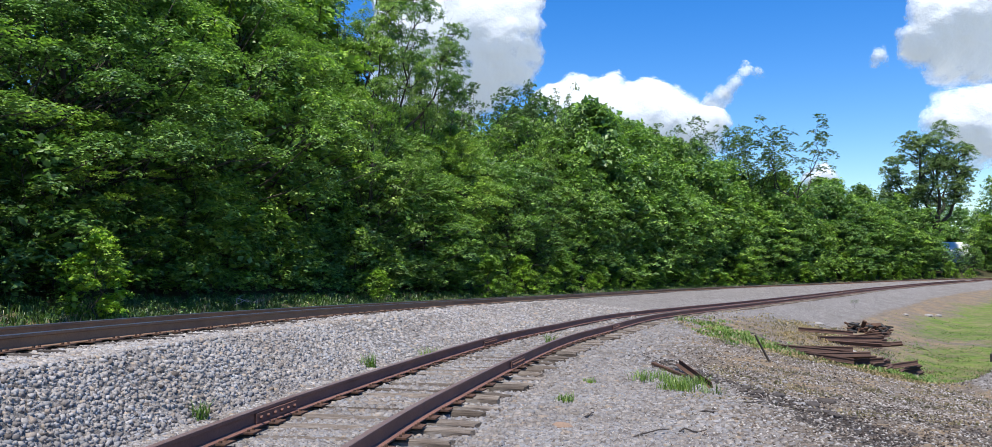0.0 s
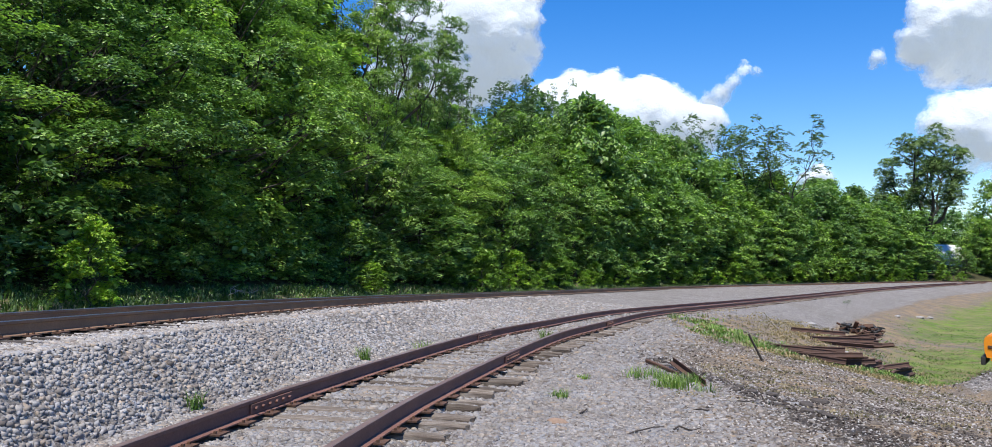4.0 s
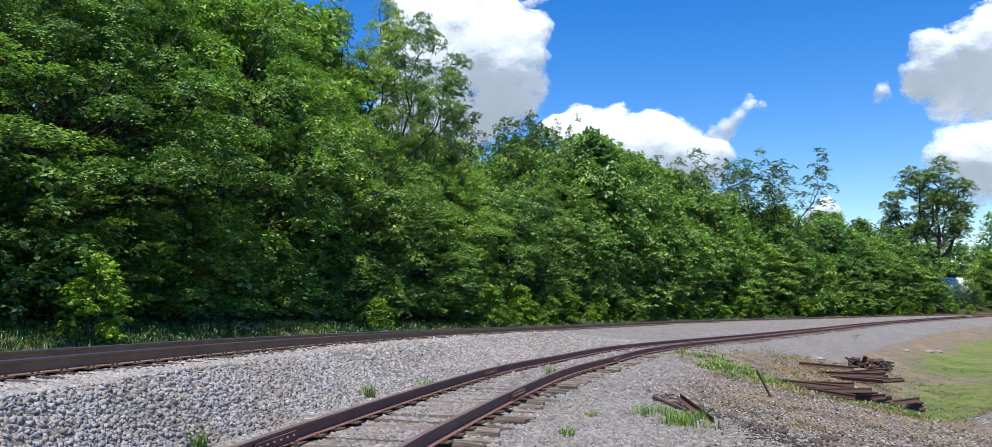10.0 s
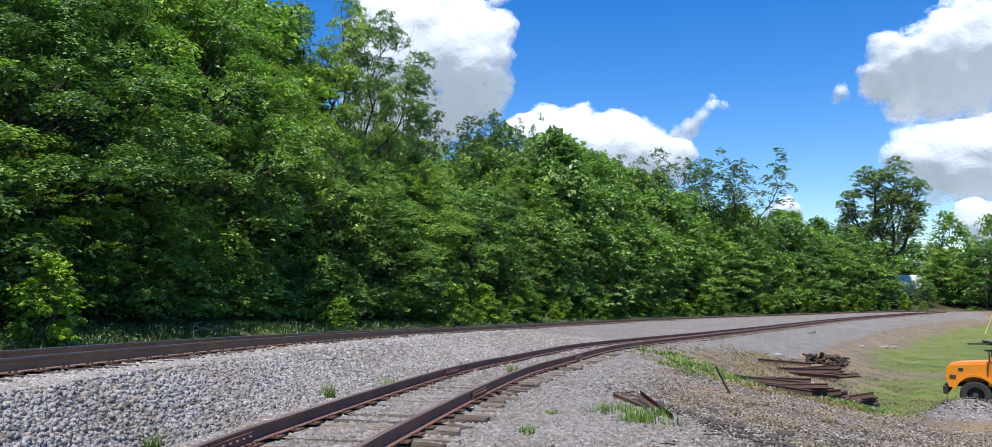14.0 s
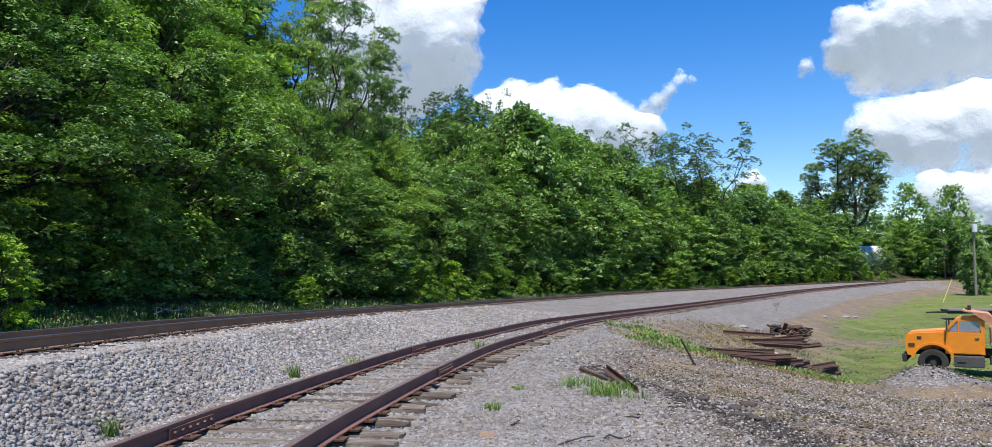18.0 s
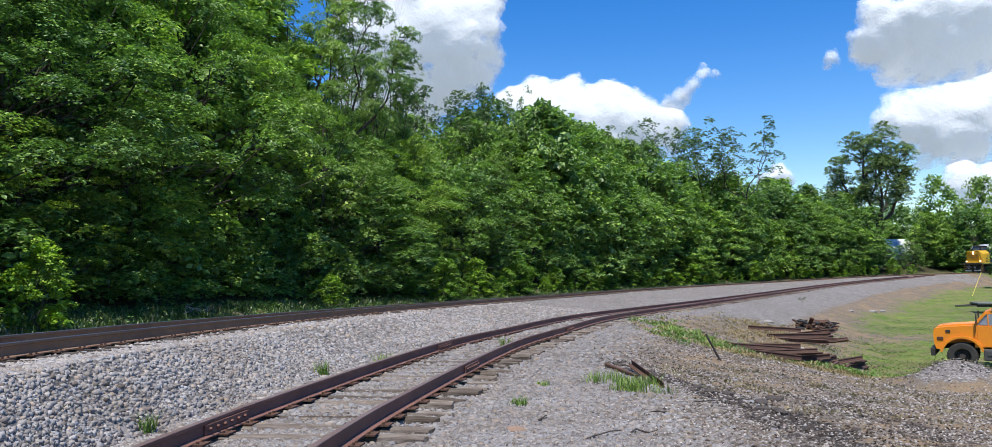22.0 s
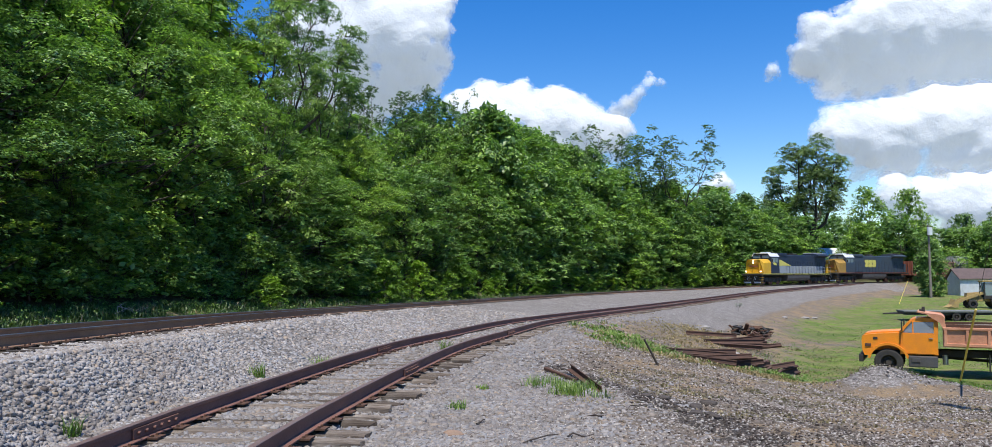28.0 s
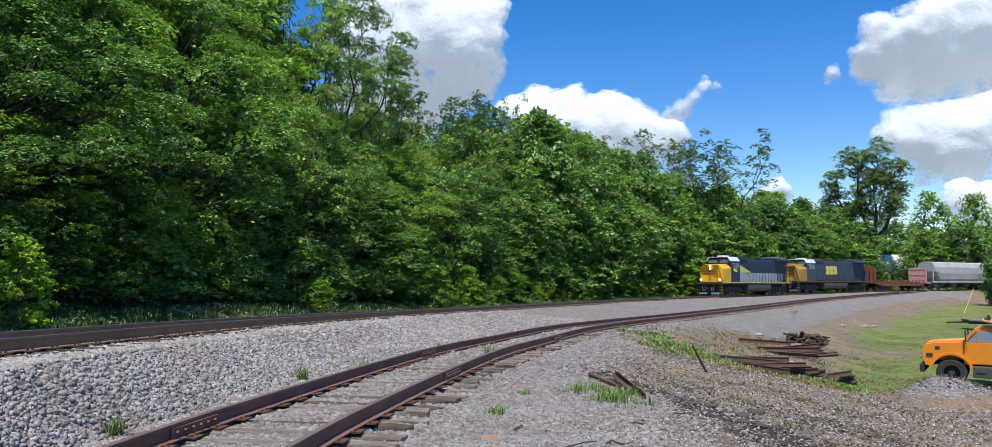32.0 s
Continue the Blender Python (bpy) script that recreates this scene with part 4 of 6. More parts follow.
# ---- paints ----
BLUE = worn("dark_blue_paint", (0.016, 0.03, 0.066), (0.024, 0.034, 0.052), 0.8, 0.3, 0.55, 0, 30, 0.05)
BLUE_OLD = worn("faded_blue_paint", (0.04, 0.07, 0.11), (0.05, 0.06, 0.07), 0.8, 0.5, 0.6, 0, 30, 0.05)
YELLOW = worn("yellow_paint", (0.75, 0.43, 0.02), (0.55, 0.33, 0.05), 0.8, 0.2, 0.4, 0, 30, 0.05)
YELLOW_PALE = worn("pale_yellow_paint", (0.72, 0.66, 0.14), (0.55, 0.5, 0.15), 0.8, 0.2, 0.45, 0, 30, 0.05)
YELLOW_DIRTY = worn("grimy_yellow_paint", (0.5, 0.29, 0.04), (0.28, 0.18, 0.06), 0.8, 0.5, 0.5, 0, 30, 0.05)
PALE = worn("pale_grey_paint", (0.36, 0.4, 0.44), (0.25, 0.27, 0.29), 0.8, 0.3, 0.5, 0, 30, 0.05)
ROOF_PALE = worn("pale_cab_roof", (0.75, 0.78, 0.8), (0.5, 0.52, 0.54), 0.8, 0.3, 0.4, 0, 30, 0.05)
BLACK = worn("black_underframe", (0.02, 0.019, 0.018), (0.05, 0.045, 0.04), 1.5, 0.5, 0.75, 0, 30, 0.2)
GREY_MET = worn("grey_tank", (0.11, 0.11, 0.115), (0.07, 0.06, 0.055), 1.2, 0.5, 0.6, 0.2, 30, 0.1)
RED_CAR = worn("red_oxide_paint", (0.3, 0.085, 0.045), (0.16, 0.06, 0.04), 1.2, 0.5, 0.7, 0, 30, 0.1)
PINK = worn("sun_faded_red_paint", (0.62, 0.38, 0.36), (0.5, 0.24, 0.2), 1.2, 0.4, 0.7, 0, 30, 0.1)
HOPPER = worn("weathered_grey_car_paint", (0.48, 0.49, 0.5), (0.3, 0.29, 0.27), 0.5, 0.5, 0.6, 0, 20, 0.05)
ORANGE = worn("orange_truck_paint", (0.86, 0.29, 0.02), (0.7, 0.24, 0.04), 1.5, 0.15, 0.32, 0, 60, 0.03)
ORANGE_FADED = worn("faded_orange_dump_bed", (0.72, 0.36, 0.22), (0.4, 0.17, 0.09), 2.2, 0.55, 0.7, 0, 40, 0.2)
TYRE = worn("tyre_rubber", (0.022, 0.021, 0.02), (0.06, 0.055, 0.05), 4, 0.5, 0.85, 0, 50, 0.2)
RIM = worn("dirty_steel_rim", (0.1, 0.085, 0.075), (0.05, 0.035, 0.03), 5, 0.5, 0.7, 0.3, 50, 0.2)
CHROME = worn("dull_chrome", (0.55, 0.55, 0.55), (0.35, 0.34, 0.33), 5, 0.3, 0.3, 0.9, 50, 0.05)
DIGGER = worn("worn_yellow_digger_paint", (0.5, 0.34, 0.1), (0.28, 0.21, 0.11), 2, 0.4, 0.6, 0, 40, 0.1)
GUARD = worn("yellow_plastic_guard", (0.78, 0.62, 0.08), (0.6, 0.48, 0.12), 3, 0.3, 0.5, 0, 40, 0.05)
POLE_WOOD = worn("weathered_pole_wood", (0.065, 0.046, 0.038), (0.03, 0.023, 0.02), 1.6, 0.6, 0.9, 0, 25, 0.6)
SHED_WALL = worn("pale_sheet_wall", (0.62, 0.66, 0.7), (0.45, 0.47, 0.5), 0.8, 0.4, 0.6, 0, 20, 0.05)
SHED_ROOF = worn("brown_shed_roof", (0.13, 0.09, 0.085), (0.08, 0.06, 0.055), 1.2, 0.5, 0.8, 0, 20, 0.2)
WHITE = worn("white_paint", (0.78, 0.79, 0.8), (0.6, 0.6, 0.6), 0.8, 0.3, 0.6, 0, 20, 0.05)


def glass_material():
    m = Mat("tinted_glass")
    m.set((0.4, 0.5, 0.6), 0.06, 0.55, 1.0)
    return m.m


def glow_material(name, color, strength):
    m = Mat(name)
    m.set(color, 0.3)
    m.b.inputs["Emission Color"].default_value = (*color, 1)
    m.b.inputs["Emission Strength"].default_value = strength
    return m.m


GLASS = glass_material()
LIT = glow_material("lit_headlight", (1.0, 0.82, 0.55), 2.2)


def disc_wheel(r, w, n=24):
    return Shape().lathe([(0.0, -w / 2), (r * 0.35, -w / 2), (r * 0.4, -w * 0.3), (r * 0.8, -w * 0.3), (r * 0.86, -w / 2), (r, -w / 2), (r * 1.0, w * 0.25), (r * 1.06, w * 0.3), (r * 1.06, w / 2), (0.0, w / 2)], n)


WHEELSETS = []


def bogie(parent, x, axles, spread, r, side_mat, name="bogie"):
    """A railway bogie: side frames, springs and wheels."""
    s = Shape()
    for y in (-1.02, 1.02):
        L = spread * (axles - 1) / 2 + 0.7
        s.prism([(-L, 0.62), (-L, 0.8), (-L * 0.6, 0.98), (L * 0.6, 0.98), (L, 0.8), (L, 0.62), (L * 0.55, 0.5), (L * 0.45, 0.36), (-L * 0.45, 0.36), (-L * 0.55, 0.5)], y - 0.08, y + 0.08)
        for i in range(axles):
            s.box(((i - (axles - 1) / 2) * spread, y * 1.08, 0.55), (0.34, 0.2, 0.34), 0.04)
        for i in range(axles - 1):
            for dx in (-0.16, 0.0, 0.16):
                s.cyl(((i - (axles - 2) / 2) * spread + dx, y * 1.06, 0.4), ((i - (axles - 2) / 2) * spread + dx, y * 1.06, 0.82), 0.07, None, 8)
    s.box((0, 0, 0.75), (0.5, 2.0, 0.3), 0.03)
    b = part(name, s, side_mat, parent, "", pose(x, 0, 0))
    for i in range(axles):
        w = Shape().cyl((0, -0.75, 0), (0, 0.75, 0), 0.09, None, 10)
        for y, turn in ((-0.76, 180), (0.76, 0)):
            one = disc_wheel(r, 0.13)
            w.add(one.v, one.f, pose(0, y, 0, 0, 0, turn))
            for k in range(5):
                w.box((r * 0.6 * math.cos(k * 1.257), y * 1.05, r * 0.6 * math.sin(k * 1.257)), (0.1, 0.05, 0.1), 0.0)
        x0 = (i - (axles - 1) / 2) * spread
        WHEELSETS.append((part("wheelset", w, STEEL_RUST, b, "", pose(x0, 0, r)), x0, r))
    return b


def coupler(parent, x, d):
    s = Shape().box((0.25 * d, 0, 0.85), (0.6, 0.16, 0.16), 0.02).box((0.6 * d, 0.03, 0.85), (0.26, 0.3, 0.3), 0.05)
    return part("coupler", s, BLACK, parent, "", pose(x, 0, 0))


def rail_line(parent, x0, x1, y, z, mat, name="handrail", n=9):
    s = Shape().cyl((x0, y, z + 0.95), (x1, y, z + 0.95), 0.014, None, 6)
    s.cyl((x0, y, z + 0.5), (x1, y, z + 0.5), 0.01, None, 6)
    for i in range(n):
        x = x0 + (x1 - x0) * i / (n - 1)
        s.cyl((x, y, z), (x, y, z + 0.95), 0.013, None, 6)
    return part(name, s, mat, parent)


def locomotive(label, fresh):
    """A six-axle road diesel; x runs forward, z = 0 on the rails."""
    top = tagged(new("locomotive"), label, "locomotive", "locomotives of the train")
    body = BLUE if fresh else BLUE_OLD
    frame_s = Shape().box((0, 0, 1.42), (21.0, 3.0, 0.26), 0.03)
    frame_s.box((0, 0, 1.15), (20.0, 0.9, 0.4), 0.04)
    part("frame", frame_s, BLACK, top)
    part("deck_edge", Shape().box((0, 1.52, 1.5), (19.6, 0.03, 0.1)).box((0, -1.52, 1.5), (19.6, 0.03, 0.1)), YELLOW_PALE if fresh else RED_CAR, top, "pale stripe along the deck edge")
    # nose, cab and hood
    nose = Shape()
    ys = [(-1.5, 0), (-1.5, 1.6), (-1.05, 2.1), (1.05, 2.1), (1.5, 1.6), (1.5, 0)]
    vs = [(7.6 + (0.0 if i else 0.0), y, 1.56 + z) for i in (0,) for y, z in ys] + [(9.35 if abs(y) > 1.2 else 9.75, y * 0.93, 1.56 + z * 0.93) for y, z in ys]
    nose.add(vs, [(0, 1, 7, 6), (1, 2, 8, 7), (2, 3, 9, 8), (3, 4, 10, 9), (4, 5, 11, 10), (5, 0, 6, 11), (0, 5, 4, 3, 2, 1), (6, 7, 8, 9, 10, 11)])
    nose.box((9.62, 0.9, 2.5), (0.2, 0.06, 1.2), 0.02)
    nose.box((9.5, 0, 1.62), (0.6, 2.5, 0.14), 0.02)
    part("nose", nose, YELLOW if fresh else YELLOW_DIRTY, top, "bright yellow wide nose" if fresh else "grimy yellow nose")
    cab = Shape().prism([(-1.52, 1.56), (-1.52, 3.95), (-1.15, 4.42), (1.15, 4.42), (1.52, 3.95), (1.52, 1.56)], 5.3, 7.6, None, "x")
    cab.box((7.72, 0, 3.75), (0.3, 2.7, 0.1), 0.02)
    part("cab", cab, body, top)
    part("cab_roof", Shape().prism([(-1.5, 3.98), (-1.17, 4.46), (1.17, 4.46), (1.5, 3.98), (1.44, 3.98), (1.14, 4.41), (-1.14, 4.41), (-1.44, 3.98)], 5.2, 7.75, None, "x").box((6.4, 0, 4.55), (1.1, 1.0, 0.2), 0.04), ROOF_PALE, top, "sunlit pale cab roof")
    for y in (-0.72, 0.72):
        part("windscreen", Shape().box((7.61, y, 3.92), (0.04, 1.15, 0.5), 0.01), GLASS, top, "dark windscreen pane")
    for y in (-1.53, 1.53):
        for x in (6.0, 6.95):
            part("cab_window", Shape().box((x, y, 3.45), (0.75, 0.03, 0.62), 0.01), GLASS, top, "dark cab side window")
    hood = Shape().box((-2.4, 0, 2.95), (15.3, 1.75, 2.75), 0.12)
    for x in np.arange(-9.5, 4.9, 0.75):
        hood.box((x, 0.885, 2.5), (0.05, 0.03, 1.7)).box((x, -0.885, 2.5), (0.05, 0.03, 1.7))
    part("hood", hood, body, top)
    for x in np.arange(-8.4, 2.6, 0.92):
        for y in (-0.9, 0.9):
            part("hood_door", Shape().box((x, y, 2.12), (0.72, 0.06, 1.1), 0.02), PALE if fresh else body, top, "pale grey hood door" if fresh else "")
    if fresh:
        for y in (-0.93, 0.93):
            part("stripe", Shape().prism([(4.4, 1.6), (4.5, 2.7), (3.4, 2.74), (2.2, 2.7), (2.0, 1.6)], y - 0.02, y + 0.02), PALE, top, "pale grey sweeping stripe")
            part("stripe", Shape().prism([(5.25, 3.55), (3.9, 3.55), (0.9, 2.72), (4.3, 2.7), (5.25, 3.3)], y - 0.035, y + 0.035), YELLOW_PALE, top, "yellow sweeping stripe")
        for y in (-1.535, 1.535):
            part("emblem", Shape().prism([(6.7, 2.75), (7.1, 2.95), (6.8, 3.15), (6.2, 3.05), (6.0, 2.75)], y - 0.012, y + 0.012), YELLOW_PALE, top, "small yellow emblem on the cab side")
    else:
        for y in (-0.935, 0.935):
            mark = Shape()
            for x0 in (-1.6, -0.55, 0.5):
                mark.prism([(x0, 2.45), (x0 + 0.9, 2.45), (x0 + 1.0, 2.75), (x0 + 0.7, 3.0), (x0 + 1.0, 3.3), (x0 + 0.9, 3.65), (x0 + 0.05, 3.65), (x0 - 0.1, 3.1)], y - 0.015, y + 0.015)
            part("emblem", mark, YELLOW_PALE, top, "large yellow block emblem on the hood")
        part("nose_band", Shape().box((7.7, 0, 3.72), (0.5, 2.4, 0.1), 0.02), YELLOW, top)
    rad = Shape().prism([(-1.55, 4.25), (-1.55, 4.38), (-0.7, 4.66), (0.7, 4.66), (1.55, 4.38), (1.55, 4.25), (0.85, 4.05), (-0.85, 4.05)], -9.9, -6.3, None, "x")
    part("radiator", rad, body, top)
    part("radiator_grille", Shape().box((-8.1, 0, 4.68), (3.2, 1.9, 0.06), 0.01), ROOF_PALE if fresh else GREY_MET, top)
    for x in (-9.0, -7.3):
        part("radiator_fan", Shape().cyl((x, 0, 4.66), (x, 0, 4.8), 0.62, 0.58, 16), GREY_MET, top)
    part("horn", Shape().cyl((4.6, 0.2, 4.6), (5.1, 0.2, 4.68), 0.05, 0.12, 8).cyl((4.6, -0.2, 4.6), (5.1, -0.2, 4.68), 0.05, 0.12, 8), GREY_MET, top)
    for y in (-1.6, 1.6):
        part("cab_mirror", Shape().box((7.3, y, 3.4), (0.05, 0.16, 0.4), 0.02), BLACK, top)
        for k in range(6):
            part("grab_iron", Shape().cyl((5.0 if y > 0 else 5.1, y * 0.58, 1.8 + 0.4 * k), (4.6, y * 0.58, 1.8 + 0.4 * k), 0.02, None, 6), YELLOW_PALE, top)
    part("exhaust", Shape().box((-1.2, 0, 4.42), (1.3, 0.9, 0.3), 0.05), BLACK, top)
    part("dynamic_brake", Shape().box((3.4, 0, 4.35), (2.8, 1.95, 0.4), 0.06), body, top)
    part("sand_box", Shape().box((-10.1, 0, 2.3), (0.5, 2.2, 1.4), 0.05), YELLOW if fresh else body, top)
    part("fuel_tank", Shape().prism([(-1.35, 0.62), (-1.5, 0.9), (-1.5, 1.28), (1.5, 1.28), (1.5, 0.9), (1.35, 0.62), (0.9, 0.45), (-0.9, 0.45)], -3.6, 3.0, None, "x"), GREY_MET, top)
    bogie(top, 6.6, 3, 2.0, 0.53, BLACK)
    bogie(top, -6.9, 3, 2.0, 0.53, BLACK)
    pilot = Shape().prism([(9.6, 0.2), (10.05, 0.15), (9.95, 1.4), (9.6, 1.5)], -1.45, 1.45)
    part("pilot", pilot, BLACK, top)
    part("footboard", Shape().box((10.08, 0.75, 0.3), (0.12, 1.0, 0.22), 0.02).box((10.08, -0.75, 0.3), (0.12, 1.0, 0.22), 0.02), ROOF_PALE, top, "pale plough edge of the pilot")
    for y in (-0.7, -0.45, 0.45, 0.7):
        hose = Shape().tube([(10.1, y, 1.2), (10.35, y, 0.95), (10.35, y * 0.8, 0.6)], 0.03, 6)
        part("air_hose", hose, PALE, top)
    for y in (-1.15, 1.15):
        for k in range(4):
            part("step", Shape().box((9.9, y * 1.15, 0.35 + 0.33 * k), (0.3, 0.5, 0.04)), YELLOW if fresh else YELLOW_DIRTY, top)
        part("ditch_light", Shape().cyl((9.72, y, 1.85), (9.84, y, 1.85), 0.11, None, 14), LIT if fresh else CHROME, top, "lit ditch light" if fresh else "")
    part("headlight", Shape().cyl((9.74, 0.0, 3.05), (9.86, 0.0, 3.1), 0.1, None, 12).cyl((9.74, 0, 3.36), (9.84, 0, 3.36), 0.1, None, 12), LIT if fresh else CHROME, top, "lit twin headlight" if fresh else "")
    bars = Shape()
    for z, w in ((2.75, 1.5), (2.55, 1.3)):
        bars.box((9.74, 0, z), (0.04, w, 0.09))
    part("number_board", bars, RED_CAR, top, "row of dark bars on the nose")
    for y in (-1.48, 1.48):
        rail_line(top, -10.2, 5.1, y, 1.56, PALE if fresh else BLUE_OLD)
    rail_line(top, 9.5, 9.5, 1.0, 1.56, YELLOW, "handrail", 2)
    coupler(top, 10.4, 1)
    coupler(top, -10.4, -1)
    return top


def flatcar():
    top = tagged(new("bulkhead_flatcar"), "empty red bulkhead flatcar with faded end walls", "flatcar", "cars of the train")
    d = Shape().box((0, 0, 1.12), (14.2, 2.8, 0.16), 0.02)
    d.prism([(-6.9, 1.04), (-5.0, 0.7), (5.0, 0.7), (6.9, 1.04)], -1.4, -1.25).prism([(-6.9, 1.04), (-5.0, 0.7), (5.0, 0.7), (6.9, 1.04)], 1.25, 1.4)
    part("deck", d, RED_CAR, top)
    for x, mat in ((6.9, RED_CAR), (-6.9, PINK)):
        b = Shape().box((x, 0, 2.35), (0.12, 2.85, 2.3), 0.02)
        for y in (-1.35, -0.68, 0, 0.68, 1.35):
            b.box((x + (0.14 if x > 0 else -0.14), y, 2.3), (0.2, 0.14, 2.2), 0.02)
        for z in (1.6, 2.4, 3.3):
            b.box((x + (-0.08 if x > 0 else 0.08), 0, z), (0.05, 2.7, 0.09))
        part("bulkhead", b, mat, top, "sun-faded pinkish end wall" if x < 0 else "rusty red end wall")
    for i in range(13):
        for y in (-1.42, 1.42):
            part("stake", Shape().box((-6.0 + 1.0 * i, y, 1.36), (0.12, 0.1, 0.4), 0.02), RED_CAR, top)
    dun = Shape()
    for i in range(9):
        dun.box((-5.0 + 1.25 * i, 0, 1.25), (0.14, 2.3, 0.1), 0.02)
    part("dunnage", dun, BARK, top, "timber bearers across the deck")
    bogie(top, 4.8, 2, 1.75, 0.46, BLACK)
    bogie(top, -4.8, 2, 1.75, 0.46, BLACK)
    coupler(top, 7.1, 1)
    coupler(top, -7.1, -1)
    return top


def hopper():
    top = tagged(new("covered_hopper"), "weathered pale grey covered hopper wagon", "hopper wagon", "cars of the train")
    sec = [(-1.0, 1.1), (-1.5, 1.7), (-1.58, 2.6), (-1.5, 3.6), (-1.15, 4.25), (-0.6, 4.5), (0.6, 4.5), (1.15, 4.25), (1.5, 3.6), (1.58, 2.6), (1.5, 1.7), (1.0, 1.1)]
    n = len(sec)
    b = Shape()
    X = [-7.6, -6.3, 6.3, 7.6]
    vs = [(x, y * (0.97 if abs(x) > 7 else 1), z if abs(x) < 7 else max(z, 2.9)) for x in X for y, z in sec]
    fs = [(k * n + i, k * n + (i + 1) % n, (k + 1) * n + (i + 1) % n, (k + 1) * n + i) for k in range(3) for i in range(n)] + [tuple(range(n)), tuple(range(3 * n, 4 * n))]
    b.add(vs, fs)
    part("body", b, HOPPER, top)
    part("side_sill", Shape().box((0, 1.5, 1.25), (16.6, 0.1, 0.3), 0.02).box((0, -1.5, 1.25), (16.6, 0.1, 0.3), 0.02).box((0, 0, 1.1), (17.2, 0.7, 0.3), 0.02), HOPPER, top)
    for x in (-8.2, 8.2):
        e = Shape()
        for y in (-1.45, 1.45):
            e.box((x, y, 2.6), (0.12, 0.1, 2.9), 0.01)
            e.cyl((x, y, 1.3), (x * 0.92, y * 0.9, 4.0), 0.05, None, 6)
        for z in np.arange(1.6, 4.1, 0.4):
            e.cyl((x, -1.45, z), (x, -1.0, z), 0.02, None, 6)
        e.box((x, 0, 1.2), (0.3, 3.0, 0.14), 0.02)
        part("end_frame", e, HOPPER, top)
    part("roof_walk", Shape().box((0, 0.55, 4.58), (15, 0.5, 0.06)).box((0, -0.55, 4.58), (15, 0.5, 0.06)), GREY_MET, top)
    for i in range(4):
        h = Shape().prism([(-1.6, 1.2), (1.6, 1.2), (0.35, 0.45), (-0.35, 0.45)], -1.0, 1.0, pose(-5.25 + 3.5 * i, 0, 0))
        part("hopper_chute", h, GREY_MET, top)
    bogie(top, 6.7, 2, 1.75, 0.46, BLACK)
    bogie(top, -6.7, 2, 1.75, 0.46, BLACK)
    coupler(top, 8.5, 1)
    coupler(top, -8.5, -1)
    return top


lead = locomotive("dark blue diesel locomotive with yellow nose and lit headlights", True)
trail = locomotive("faded blue diesel locomotive with yellow nose, coupled behind", False)
flat = flatcar()
hop = hopper()
hop_next = hopper()
# each car and how far its middle lies behind the train's front
CARS = [(lead, 11.1), (trail, 33.3), (flat, 52.2), (hop, 68.9), (hop_next, 87.1)]


# ---- the yard ----
def road_wheel(parent, x, y, r, w, dual=False):
    """A lorry wheel: tyre, rim and hub."""
    out = 1 if y > 0 else -1
    tyre = Shape().lathe([(r * 0.56, -w / 2), (r * 0.9, -w / 2), (r * 0.97, -w * 0.42), (r, -w * 0.3), (r, w * 0.3), (r * 0.97, w * 0.42), (r * 0.9, w / 2), (r * 0.56, w / 2), (r * 0.56, -w / 2)], 32)
    for i in range(32):
        a = 2 * math.pi * i / 32
        tyre.box((r * math.cos(a), 0, r * math.sin(a)), (0.02, w * 0.8, 0.03), 0, None)
    wheel = part("wheel", tyre, TYRE, parent, "black rubber tyre on a dirty steel rim", pose(x, y, r))
    rim = Shape().lathe([(0, out * (0.06 if not dual else -0.02)), (r * 0.2, out * 0.06 if not dual else out * 0.02), (r * 0.22, 0), (r * 0.42, -out * 0.05), (r * 0.52, out * 0.06), (r * 0.58, out * w * 0.45), (r * 0.58, -out * w * 0.45), (0, -out * w * 0.4)], 24)
    nuts = rim
    for i in range(8):
        a = 2 * math.pi * i / 8
        nuts.cyl((r * 0.3 * math.cos(a), out * -0.02, r * 0.3 * math.sin(a)), (r * 0.3 * math.cos(a), out * 0.05, r * 0.3 * math.sin(a)), 0.018, None, 6)
    part("rim", rim, RIM, wheel)
    return wheel


